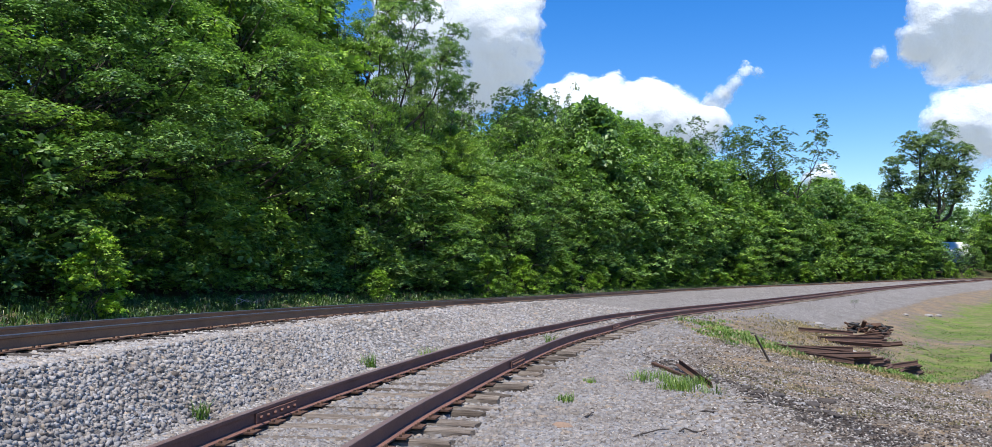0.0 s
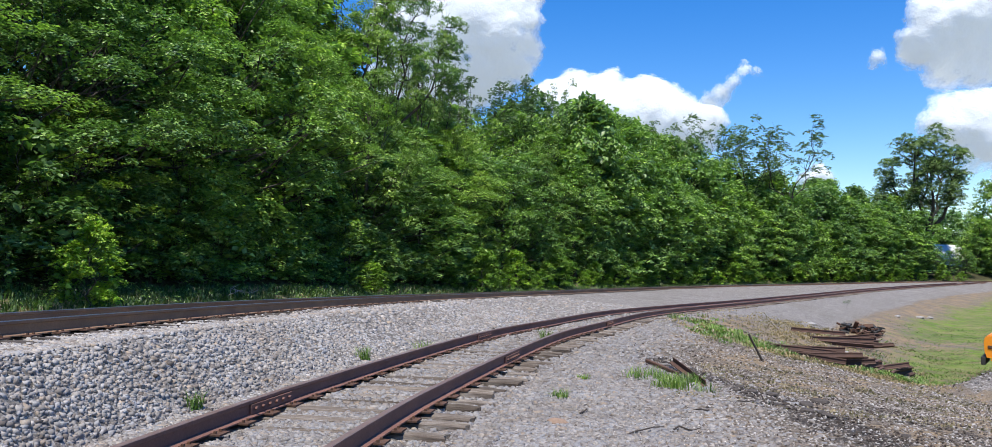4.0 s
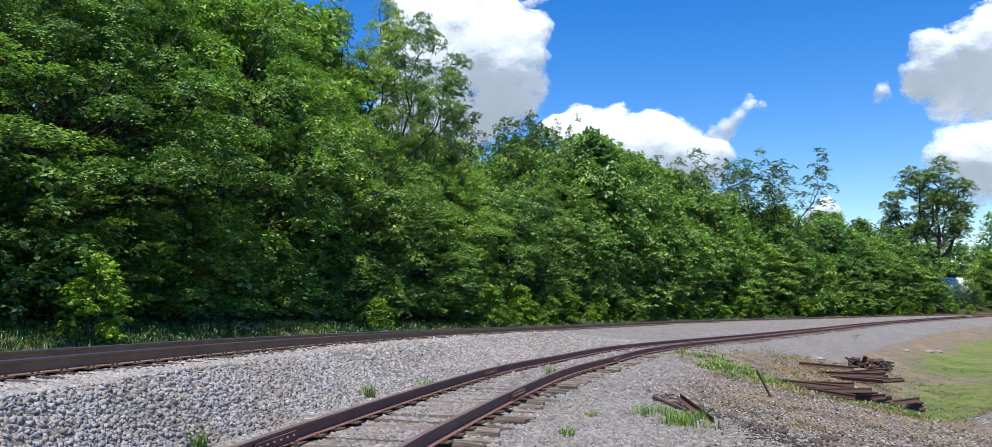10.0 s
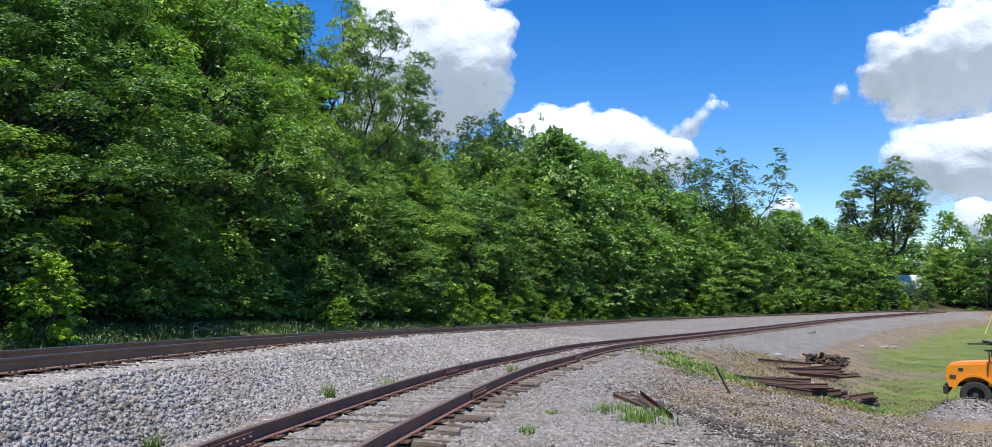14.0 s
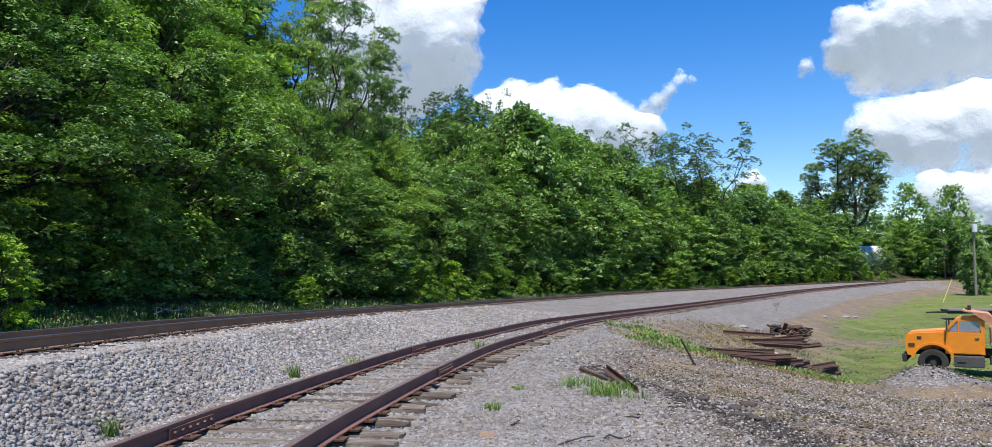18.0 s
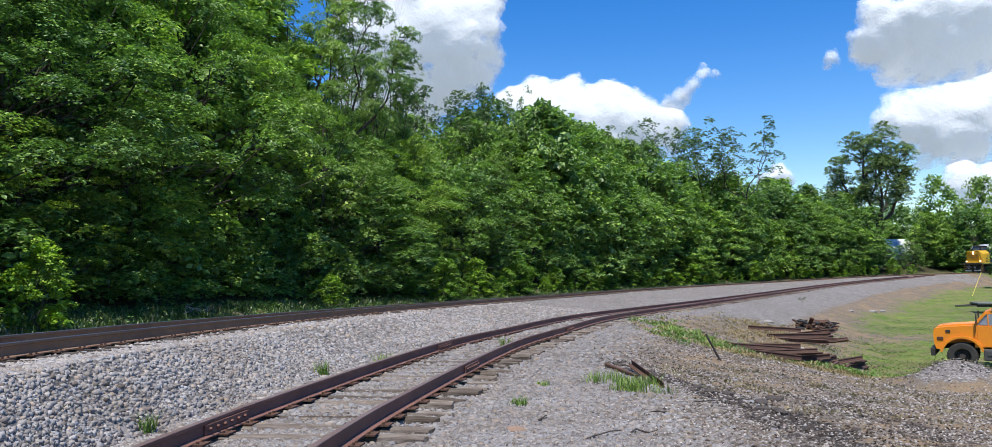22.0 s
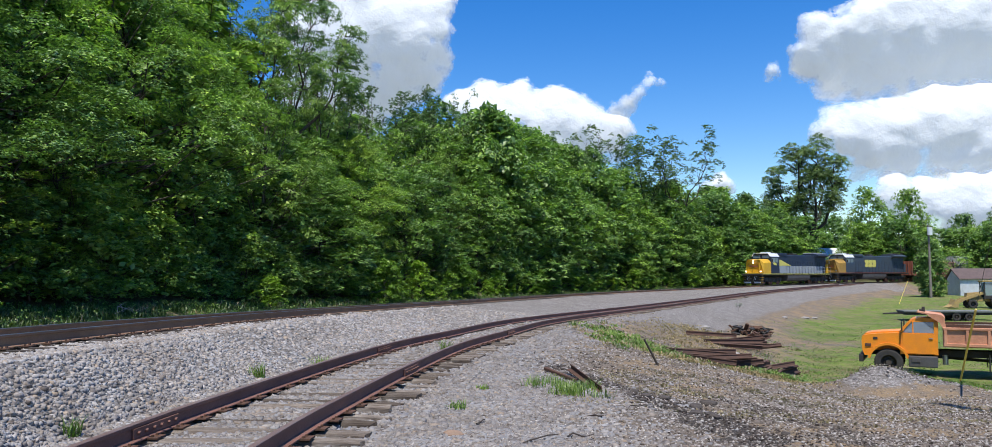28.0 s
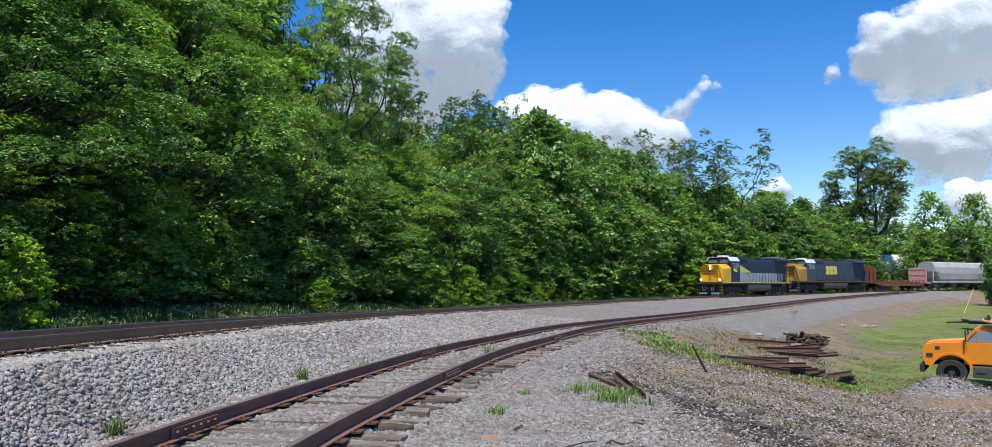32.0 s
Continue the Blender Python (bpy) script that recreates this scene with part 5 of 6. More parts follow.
def dump_truck():
    """x runs forward from the front axle; z = 0 on the ground."""
    top = tagged(new("dump_truck"), "orange dump truck with a faded rusty tipping bed parked on grass", "truck")
    frame_s = Shape()
    for y in (-0.42, 0.42):
        frame_s.box((-2.3, y, 0.88), (6.0, 0.08, 0.24), 0.01)
    frame_s.box((-4.05, 0, 0.52), (0.25, 1.7, 0.25), 0.05).box((0, 0, 0.5), (0.16, 1.7, 0.16), 0.04)
    frame_s.cyl((-3.9, 0, 0.6), (-1.2, 0, 0.75), 0.06, None, 8)
    part("chassis", frame_s, BLACK, top)

    def arch(cx, cz, r, a0, a1, n=12):
        return [(cx + r * math.cos(radians(a0 + (a1 - a0) * i / n)), cz + r * math.sin(radians(a0 + (a1 - a0) * i / n))) for i in range(n + 1)]

    # bonnet with wheel arches cut through the wings
    side = [(0.86, 0.78), (0.93, 1.0), (0.95, 1.35), (0.93, 1.5), (0.84, 1.57), (0.5, 1.62), (-0.42, 1.68), (-0.42, 0.86)] + arch(0, 0.52, 0.68, 150, 22)
    bon = Shape().prism(side, -1.08, -0.72).prism(side, 0.72, 1.08)
    bon.prism([(0.86, 0.95), (0.95, 1.35), (0.93, 1.52), (0.82, 1.61), (0.5, 1.67), (-0.42, 1.74), (-0.42, 1.0)], -0.74, 0.74)
    part("bonnet", bon, ORANGE, top)
    for y in (-1.09, 1.09):
        flare = Shape()
        A, B = arch(0, 0.52, 0.67, 165, 12, 14), arch(0, 0.52, 0.76, 165, 12, 14)
        for i in range(14):
            flare.prism([A[i], B[i], B[i + 1], A[i + 1]], y - 0.05, y + 0.05)
        part("wing_flare", flare, ORANGE, top, "pale-edged wheel arch flare")
        part("marker_lamp", Shape().box((0.72, y, 1.18), (0.22, 0.04, 0.12), 0.02), RUST, top, "amber corner lamp")
        part("side_mark", Shape().box((0.45, y * 0.995, 1.45), (0.16, 0.03, 0.1), 0.01), BLACK, top)
    part("grille", Shape().box((0.9, 0, 1.2), (0.06, 1.5, 0.62), 0.02), BLACK, top)
    part("bumper", Shape().box((0.98, 0, 0.66), (0.16, 2.2, 0.3), 0.03), BLACK, top, "black front bumper")
    # cab: lower body, pillars, roof
    cab = Shape().prism([(-0.42, 0.86), (-0.42, 1.68), (-1.72, 1.68), (-1.72, 0.86)], -1.04, 1.04)
    part("cab", cab, ORANGE, top)
    roof = Shape().prism([(-0.78, 2.16), (-0.95, 2.24), (-1.6, 2.26), (-1.74, 2.2), (-1.74, 2.12), (-0.78, 2.1)], -0.98, 0.98)
    for y in (-0.99, 0.99):
        roof.prism([(-0.36, 1.68), (-0.76, 2.14), (-0.86, 2.14), (-0.47, 1.68)], y - 0.05, y + 0.05)
        roof.prism([(-1.6, 1.68), (-1.6, 2.14), (-1.74, 2.14), (-1.74, 1.68)], y - 0.05, y + 0.05)
        roof.prism([(-0.86, 1.68), (-0.86, 2.12), (-0.9, 2.12), (-0.9, 1.68)], y - 0.03, y + 0.03)
    roof.box((-1.7, 0, 1.9), (0.06, 1.9, 0.5))
    part("roof", roof, ORANGE, top)
    part("windscreen", Shape().prism([(-0.4, 1.7), (-0.78, 2.13), (-0.8, 2.12), (-0.43, 1.69)], -0.92, 0.92), GLASS, top, "sloping tinted windscreen")
    for y in (-1.0, 1.0):
        door = part("door", Shape().prism([(-0.52, 0.9), (-0.52, 1.66), (-1.6, 1.66), (-1.6, 0.9)], y * 1.05 - 0.015, y * 1.05 + 0.015), ORANGE, top)
        part("door_handle", Shape().box((-1.48, y * 1.085, 1.48), (0.14, 0.03, 0.04), 0.01), CHROME, door)
        part("side_window", Shape().prism([(-0.5, 1.69), (-0.82, 2.1), (-1.58, 2.1), (-1.58, 1.69)], y * 0.985 - 0.01, y * 0.985 + 0.01), GLASS, top, "cab side window")
        part("mirror", Shape().box((-0.5, y * 1.22, 1.95), (0.05, 0.16, 0.36), 0.02).cyl((-0.5, y * 1.04, 1.75), (-0.5, y * 1.22, 1.85), 0.012, None, 6), BLACK, top)
        part("running_board", Shape().box((-1.2, y * 1.0, 0.6), (1.0, 0.42, 0.42), 0.04).box((-0.95, y * 1.22, 0.66), (0.3, 0.03, 0.16), 0.01), GREY_MET, top, "dark step and fuel tank")
    part("exhaust_stack", Shape().cyl((-1.95, 0.85, 0.5), (-1.95, 0.85, 0.86), 0.1, None, 12), CHROME, top)
    # tipping bed
    part("bed_floor", Shape().box((-3.68, 0, 1.24), (3.55, 2.2, 0.12), 0.02), ORANGE_FADED, top)
    for y in (-1.12, 1.12):
        part("bed_side", Shape().box((-3.68, y, 1.55), (3.55, 0.07, 0.62), 0.015), ORANGE_FADED, top, "faded rusty orange bed side")
        part("top_rail", Shape().box((-3.68, y * 1.03, 1.88), (3.55, 0.14, 0.1), 0.02), ORANGE_FADED, top)
        part("bottom_rail", Shape().box((-3.68, y * 1.03, 1.27), (3.55, 0.13, 0.12), 0.02), ORANGE_FADED, top)
    part("headboard", Shape().box((-1.93, 0, 1.75), (0.08, 2.2, 1.1), 0.02), ORANGE_FADED, top)
    for x in (-1.98, -2.7, -3.4, -4.1, -4.8, -5.4):
        for y in (-1.17, 1.17):
            part("bed_rib", Shape().box((x, y, 1.56), (0.1, 0.1, 0.56), 0.02), ORANGE_FADED, top)
    guard = Shape().prism([(-1.98, 2.28), (-1.9, 2.36), (-1.05, 2.52), (-1.02, 2.48), (-1.86, 2.3), (-1.9, 2.2)], -1.1, 1.1)
    for y in (-1.1, 1.1):
        guard.prism([(-1.98, 2.2), (-1.86, 2.4), (-1.3, 2.46), (-1.55, 2.25), (-1.8, 2.1), (-1.98, 1.7)], y - 0.03, y + 0.03)
    part("cab_guard", guard, ORANGE_FADED, top, "faded steel guard over the cab")
    part("beacon", Shape().cyl((-1.25, 0.4, 2.5), (-1.25, 0.4, 2.68), 0.07, 0.05, 10).box((-1.2, -0.1, 2.52), (0.2, 0.5, 0.1), 0.02), BLACK, top)
    part("tailgate", Shape().box((-5.48, 0, 1.56), (0.08, 2.2, 0.7), 0.02), ORANGE_FADED, top)
    part("sideboard", Shape().box((-3.7, 1.12, 1.98), (3.4, 0.05, 0.12), 0.01).box((-3.7, -1.12, 1.98), (3.4, 0.05, 0.12), 0.01), RUST, top, "rusty boards along the bed's top")
    load = Shape().prism([(-5.3, 1.8), (-5.2, 1.98), (-4.7, 2.05), (-4.4, 1.95), (-3.5, 1.97), (-2.4, 1.94), (-2.1, 1.8)], -0.9, 0.9)
    part("load", load, DIRT_MAT, top, "low load of dry soil")
    part("mudflap", Shape().box((-3.4, 0.9, 0.62), (0.03, 0.5, 0.6)).box((-3.4, -0.9, 0.62), (0.03, 0.5, 0.6)), BLACK, top)
    for y in (-0.95, 0.95):
        road_wheel(top, 0, y, 0.52, 0.28)
        road_wheel(top, -4.05, y * 1.02, 0.52, 0.27, True)
        road_wheel(top, -4.05, y * 0.68, 0.52, 0.27, True)
    return top


DIRT_MAT = worn("dry_soil", (0.3, 0.25, 0.19), (0.2, 0.16, 0.12), 3, 0.5, 0.95, 0, 20, 0.6)
truck = dump_truck()
truck.matrix_basis = pose(15.75, 33.3, gz(17.2, 32.1) - 0.02, 0, 0, 152)


def utility_pole():
    top = tagged(new("utility_pole"), "tall dark weathered wooden utility pole", "utility pole")
    s = Shape()
    q = np.random.default_rng(4)
    for i in range(10):
        s.cyl((0.004 * i, 0, i * 1.1 - 0.4), (0.004 * (i + 1), 0, i * 1.1 + 0.7), 0.155 - 0.005 * i, 0.155 - 0.005 * (i + 1), 20, i == 9)
    part("pole", s, POLE_WOOD, top, "", None, True)
    part("ground_wire", Shape().cyl((-0.16, -0.02, 0), (-0.12, -0.02, 9), 0.008, None, 6), GREY_MET, top)
    return top


pole = utility_pole()
pole.matrix_basis = pose(9.15, 13.75, gz(9.15, 13.75), 0, -0.4, 0)


def guy_wire(anchor, head, guard_len, label):
    """A stay wire from a pole to its ground anchor, with a yellow guard over its foot."""
    top = tagged(new("guy_wire"), label, "guy wire", "guy wires")
    a, b = Vector(anchor), Vector(head)
    d = (b - a).normalized()
    top.matrix_basis = Matrix.Translation(a)
    part("wire", Shape().cyl(-d * 0.1, b - a, 0.006, None, 6), GREY_MET, top)
    if guard_len:
        part("guard", Shape().cyl(-d * 0.05, d * guard_len, 0.03, 0.028, 10), GUARD, top, "yellow plastic guard")
    return top


x, y = 14.0, 25.3
guy_wire((x, y, gz(x, y)), (9.1, 13.7, 5.4), 5.3, "thin steel guy wire with a yellow guard at its foot")


line = tagged(new("power_line"), "thin sagging overhead wire from the pole across the yard", "wire")
sag = [Vector((9.15, 13.75, 10.2)).lerp(Vector((90.6, 149.6, 13.0)), k / 16) - Vector((0, 0, 2.4 * (1 - (k / 8 - 1) ** 2))) for k in range(17)]
part("wire", Shape().tube(sag, 0.009, 6), GREY_MET, line)


def far_pole():
    top = tagged(new("utility_pole"), "slim wooden pole with a pale transformer", "utility pole")
    part("pole", Shape().cyl((0, 0, -0.3), (0, 0, 11.2), 0.2, 0.13, 12), worn("grey_pole_wood", (0.26, 0.23, 0.2), (0.16, 0.14, 0.12), 1, 0.5, 0.9), top)
    part("transformer", Shape().cyl((0, -0.35, 9.6), (0, -0.35, 10.8), 0.36, None, 14), ROOF_PALE, top)
    part("crossarm", Shape().box((0, 0, 11.0), (1.6, 0.1, 0.12), 0.02), POLE_WOOD, top)
    return top


fp = far_pole()
fp.matrix_basis = pose(59.6, 113.8, gz(59.6, 113.8)) @ Matrix.Diagonal((0.9, 0.9, 0.9, 1))
x, y = 47.5, 98.0
guy_wire((x, y, gz(x, y)), (x + 4.6, y + 3, gz(x, y) + 7.5), 3.4, "slanting guy wire in a yellow guard beside the bank")


def shed():
    top = tagged(new("shed"), "long pale sheet-walled shed with a brown roof", "shed")
    w = Shape().box((0, 0, 1.5), (11.5, 5.0, 3.0), 0.02)
    w.prism([(-2.5, 3.0), (2.5, 3.0), (0.4, 4.5)], -5.75, 5.75, None, "x")
    part("wall", w, SHED_WALL, top)
    for x in np.arange(-5.4, 5.5, 0.9):
        part("seam", Shape().box((x, -2.52, 1.5), (0.05, 0.04, 2.9)), SHED_WALL, top)
    r = Shape().prism([(-2.8, 2.85), (0.4, 4.62), (2.8, 2.95), (2.8, 3.07), (0.4, 4.75), (-2.8, 2.98)], -6.0, 6.0, None, "x")
    part("roof", r, SHED_ROOF, top)
    part("door", Shape().box((2.5, -2.54, 1.2), (2.4, 0.06, 2.3), 0.01), SHED_WALL, top)
    part("annex", Shape().box((7.2, 0.6, 1.5), (3.0, 3.6, 3.0), 0.02).prism([(-1.4, 3.0), (2.6, 3.0), (0.6, 4.2)], 5.7, 8.7, None, "x"), WHITE, top, "pale lean-to at the shed's end")
    return top


sh = shed()
sh.matrix_basis = pose(72.5, 122, gz(72.5, 122), 0, 0, -6) @ Matrix.Scale(0.86, 4)


def backhoe():
    top = tagged(new("backhoe_loader"), "yellow backhoe loader with a glazed cab parked on the yard", "backhoe")
    part("chassis", Shape().box((0, 0, 0.95), (3.6, 0.9, 0.5), 0.05).prism([(0.5, 1.0), (0.6, 1.7), (1.9, 1.6), (2.0, 1.0)], -0.45, 0.45), DIGGER, top)
    cab = Shape()
    for x in (-1.2, 0.3):
        for y in (-0.75, 0.75):
            cab.box((x, y, 1.9), (0.1, 0.1, 1.8), 0.02)
    cab.box((-0.45, 0, 1.15), (1.6, 1.6, 0.4), 0.04)
    part("cab_frame", cab, BLACK, top)
    part("cab_roof", Shape().box((-0.45, 0, 2.85), (1.9, 1.8, 0.16), 0.06), DIGGER, top)
    part("cab_glass", Shape().box((-0.45, 0.74, 2.0), (1.3, 0.02, 1.3)).box((-0.45, -0.74, 2.0), (1.3, 0.02, 1.3)), GLASS, top)
    for x, r in ((-0.9, 0.7), (1.5, 0.45)):
        for y in (-0.95, 0.95):
            road_wheel(top, x, y, r, 0.4)
    arms = Shape()
    for y in (-0.55, 0.55):
        arms.prism([(0.3, 1.5), (0.4, 1.75), (2.4, 1.05), (3.2, 0.5), (3.0, 0.35), (2.2, 0.8)], y - 0.08, y + 0.08)
    part("loader_arm", arms, DIGGER, top)
    part("bucket", Shape().prism([(2.9, 0.1), (3.9, 0.08), (3.4, 0.35), (3.15, 0.9), (2.9, 0.8)], -1.1, 1.1), DIGGER, top)
    part("boom", Shape().prism([(-1.5, 0.9), (-1.3, 1.1), (-2.7, 2.7), (-3.0, 2.6)], -0.15, 0.15), DIGGER, top)
    part("dipper", Shape().prism([(-2.7, 2.75), (-3.05, 2.6), (-3.5, 1.0), (-3.3, 0.95)], -0.12, 0.12), DIGGER, top)
    part("digging_bucket", Shape().prism([(-3.5, 1.0), (-3.2, 0.95), (-2.9, 0.4), (-3.3, 0.25), (-3.7, 0.55)], -0.35, 0.35), DIGGER, top)
    for s_ in (-1, 1):
        part("stabiliser", Shape().box((-1.7, s_ * 0.9, 0.6), (0.2, 0.16, 1.2), 0.02).box((-1.7, s_ * 0.95, 0.04), (0.5, 0.4, 0.08), 0.02), DIGGER, top)
    return top


bh = backhoe()
bh.matrix_basis = pose(52.2, 88.5, gz(52.2, 88.5), 0, 0, 165)


def trailer():
    top = tagged(new("flatbed_trailer"), "low dark flatbed trailer standing in the grass", "trailer")
    part("deck", Shape().box((0, 0, 0.78), (7.2, 2.2, 0.14), 0.02), worn("grey_trailer_deck", (0.2, 0.22, 0.2), (0.1, 0.1, 0.1), 2, 0.4, 0.7), top)
    part("frame", Shape().box((0, 0.8, 0.6), (7.2, 0.12, 0.22)).box((0, -0.8, 0.6), (7.2, 0.12, 0.22)), BLACK, top)
    part("drawbar", Shape().tube([(3.6, 0.8, 0.6), (5.0, 0, 0.55)], 0.06).tube([(3.6, -0.8, 0.6), (5.0, 0, 0.55)], 0.06), BLACK, top)
    for i in range(9):
        part("stake_pocket", Shape().box((-3.2 + 0.8 * i, -1.13, 0.7), (0.1, 0.08, 0.16), 0.01), BLACK, top)
    for x in (-1.6, -0.6):
        for y in (-0.95, 0.95):
            road_wheel(top, x, y, 0.34, 0.22)
    return top


tr_ = trailer()
tr_.matrix_basis = pose(38.6, 71.5, gz(38.6, 71.5), 0, 0, 170)


def house(x, y, z, rz, label, w=9, d=7, h=3.2):
    top = tagged(new("house"), label, "house")
    part("wall", Shape().box((0, 0, h / 2), (w, d, h), 0.02).prism([(-d / 2, h), (d / 2, h), (0, h + 2.4)], -w / 2, w / 2, None, "x"), WHITE, top)
    part("roof", Shape().prism([(-d / 2 - 0.4, h - 0.2), (0, h + 2.5), (d / 2 + 0.4, h - 0.2), (d / 2 + 0.4, h), (0, h + 2.75), (-d / 2 - 0.4, h)], -w / 2 - 0.4, w / 2 + 0.4, None, "x"), ROOF_PALE, top, "sunlit pale metal roof")
    for k in (-2.5, 0, 2.5):
        win = part("window", Shape().box((k, -d / 2 - 0.02, 1.7), (1.0, 0.06, 1.3)), WHITE, top)
        part("pane", Shape().box((k, -d / 2 - 0.06, 1.7), (0.8, 0.03, 1.1)), GLASS, win)
    top.matrix_basis = pose(x, y, z, 0, 0, rz)
    return top


house(64.5, 160, 1.0, 24, "white house with a pale roof half hidden by trees")


# ---- scrap and small things of the yard ----
OLD_RUST = worn("old_dark_rust", (0.12, 0.062, 0.042), (0.06, 0.035, 0.028), 2.5, 0.5, 0.85, 0.0, 40, 0.4, 0.3)


def scrap_rail(x, y, lift, length, turn, tilt=0.0, roll=0.0):
    """A cut length of old rail lying on the heap."""
    top = tagged(new("scrap_rail"), "cut length of rusty old rail lying in a heap", "rail", "heap of scrap rails")
    s = Shape().prism(RAIL, -length / 2, length / 2)
    me = mesh_from("section", s.v, s.f, OLD_RUST)
    fix_normals(me)
    ob = new("section", me)
    ob.parent = top
    top.matrix_basis = pose(x, y, gz(x, y) + lift, tilt, roll, turn)
    return top


q = np.random.default_rng(14)
# the near heap, the heap behind it, and loose lengths
for i in range(6):
    scrap_rail(6.5 + q.normal() * 0.5, 27.0 + 0.16 * i, 0.02 + 0.1 * (i % 2), 2.4 + q.normal() * 0.6, -98 + q.normal() * 8, q.normal() * 2.0, q.normal() * 25)
for i in range(7):
    scrap_rail(8.8 + 0.3 * i, 28.6 + 0.2 * i, 0.03 + 0.1 * (i % 2), 1.7 + q.normal() * 0.4, -52 + q.normal() * 14, 4 + q.normal() * 3, q.normal() * 30)
for i in range(6):
    scrap_rail(10.5 + q.normal() * 0.5, 35.6 + 0.25 * i, 0.02 + 0.1 * (i % 3), 2.4 + q.normal() * 0.6, -97 + q.normal() * 10, q.normal() * 2.0, q.normal() * 25)
for i in range(5):
    scrap_rail(11.4 + q.normal() * 0.4, 37.4 + 0.35 * i, 0.1 + 0.12 * (i % 2), 1.9, -80 + q.normal() * 30, 6 + q.normal() * 5, q.normal() * 20)


def junk_lump(x, y, s, seed):
    """A tangle of broken track fittings."""
    r = np.random.default_rng(seed)
    top = tagged(new("scrap_fitting"), "dark broken track fitting in a tangled heap", "scrap metal", "heap of track fittings")
    for i in range(4):
        b = Shape().box(r.normal(size=3) * 0.12 * s + (0, 0, 0.12 * s), (0.36 * s, 0.16 * s, 0.07 * s), 0.01, pose(0, 0, 0.02, *(r.normal(size=3) * (22, 22, 80))))
        part("plate", b, RUST if seed % 2 else BLACK, top)
    top.matrix_basis = pose(x, y, gz(x, y))
    return top


for i in range(26):
    t = q.random()
    junk_lump(12.6 + 2.6 * t + q.normal() * 0.35, 43.6 + 2.2 * t + q.normal() * 0.5, q.uniform(0.7, 1.3), i)

# a bent angle iron, a leaning stake and a small post by the track
bar = tagged(new("angle_iron"), "rusty bent angle iron lying in the gravel", "scrap metal")
part("bar", Shape().box((0, 0, 0.04), (2.5, 0.09, 0.012)).box((0, 0.045, 0.08), (2.5, 0.012, 0.09)), RUST, bar)
bar.matrix_basis = pose(1.5, 14.2, gz(1.5, 14.2) + 0.03, 12, 2, -84)
bar2 = tagged(new("angle_iron"), "short rusty bar lying in the gravel", "scrap metal")
part("bar", Shape().box((0, 0, 0.03), (1.3, 0.07, 0.05), 0.01), RUST, bar2)
bar2.matrix_basis = pose(1.15, 14.9, gz(1.15, 14.9) + 0.02, 0, 3, -70)
stake = tagged(new("wooden_stake"), "thin leaning grey wooden stake", "stake")
part("stake", Shape().cyl((0, 0, -0.1), (0, 0, 0.75), 0.03, 0.025, 8), BARK, stake)
stake.matrix_basis = pose(4.0, 20.6, gz(4.0, 20.6), 10, -28, 0)
def rock(x, y, size, mat, seed, label):
    """A single uneven stone."""
    top = tagged(new("rock"), label, "rock")
    bm = bmesh.new()
    bmesh.ops.create_icosphere(bm, subdivisions=2, radius=size)
    for v in bm.verts:
        v.co = Vector((v.co.x * 1.3, v.co.y, v.co.z * 0.5)) * (1 + 0.4 * noise.noise(v.co * (0.8 / size) + Vector((seed, 0, 0))))
    me = bpy.data.meshes.new("stone")
    bm.to_mesh(me)
    bm.free()
    me.materials.append(mat)
    ob = new("stone", me)
    ob.parent = top
    top.matrix_basis = pose(x, y, gz(x, y) + size * 0.2, 0, 0, seed * 47)
    return top


TAN_ROCK = worn("tan_rock", (0.3, 0.2, 0.14), (0.2, 0.14, 0.1), 6, 0.4, 0.9, 0, 50, 0.3)
PALE_ROCK = worn("pale_rock", (0.36, 0.34, 0.32), (0.26, 0.24, 0.22), 4, 0.4, 0.9, 0, 40, 0.3)
ASPHALT = worn("broken_asphalt", (0.045, 0.038, 0.034), (0.09, 0.075, 0.065), 6, 0.5, 0.95, 0, 60, 0.6)
rock(-0.42, 8.5, 0.085, TAN_ROCK, 0, "flat tan rock lying in the ballast")
for i, (x, y, size) in enumerate(((10.8, 43.0, 0.22), (9.6, 33.2, 0.12), (24.5, 66.0, 0.25), (26.0, 68.0, 0.2), (21.5, 62.0, 0.2))):
    rock(x, y, size, PALE_ROCK, i + 1, "pale rock lying on the ballast slope")
for i in range(22):
    y = 9.0 + 7.0 * q.random()
    x = float(np.interp(y, [8, 9.2, 11.2, 13.5, 16.1], [3.0, 2.9, 2.7, 2.2, 1.2])) + q.normal() * 0.28
    rock(x, y, 0.035 + 0.075 * q.random() ** 2, ASPHALT, i + 9, "dark crumbling lump of broken asphalt in the gravel")
STICK = worn("dark_weathered_stick", (0.075, 0.06, 0.05), (0.04, 0.032, 0.028), 5, 0.5, 0.9, 0, 40, 0.4)
for x, y, length, turn in ((0.45, 8.2, 0.62, 50), (0.9, 8.6, 0.3, 20), (1.15, 10.1, 0.5, 120), (-0.15, 9.4, 0.26, 70), (1.9, 10.9, 0.42, 35)):
    stick = tagged(new("stick"), "thin dark dry stick lying on the gravel", "stick", "dry sticks on the gravel")
    sh_ = limb(Shape(), (-length / 2, 0, 0.012), (length / 2, 0, 0.02), 0.011, 0.006, np.random.default_rng(int(turn)), 4)
    part("twig", sh_, STICK, stick)
    stick.matrix_basis = pose(x, y, gz(x, y) + 0.012, 0, 0, turn)


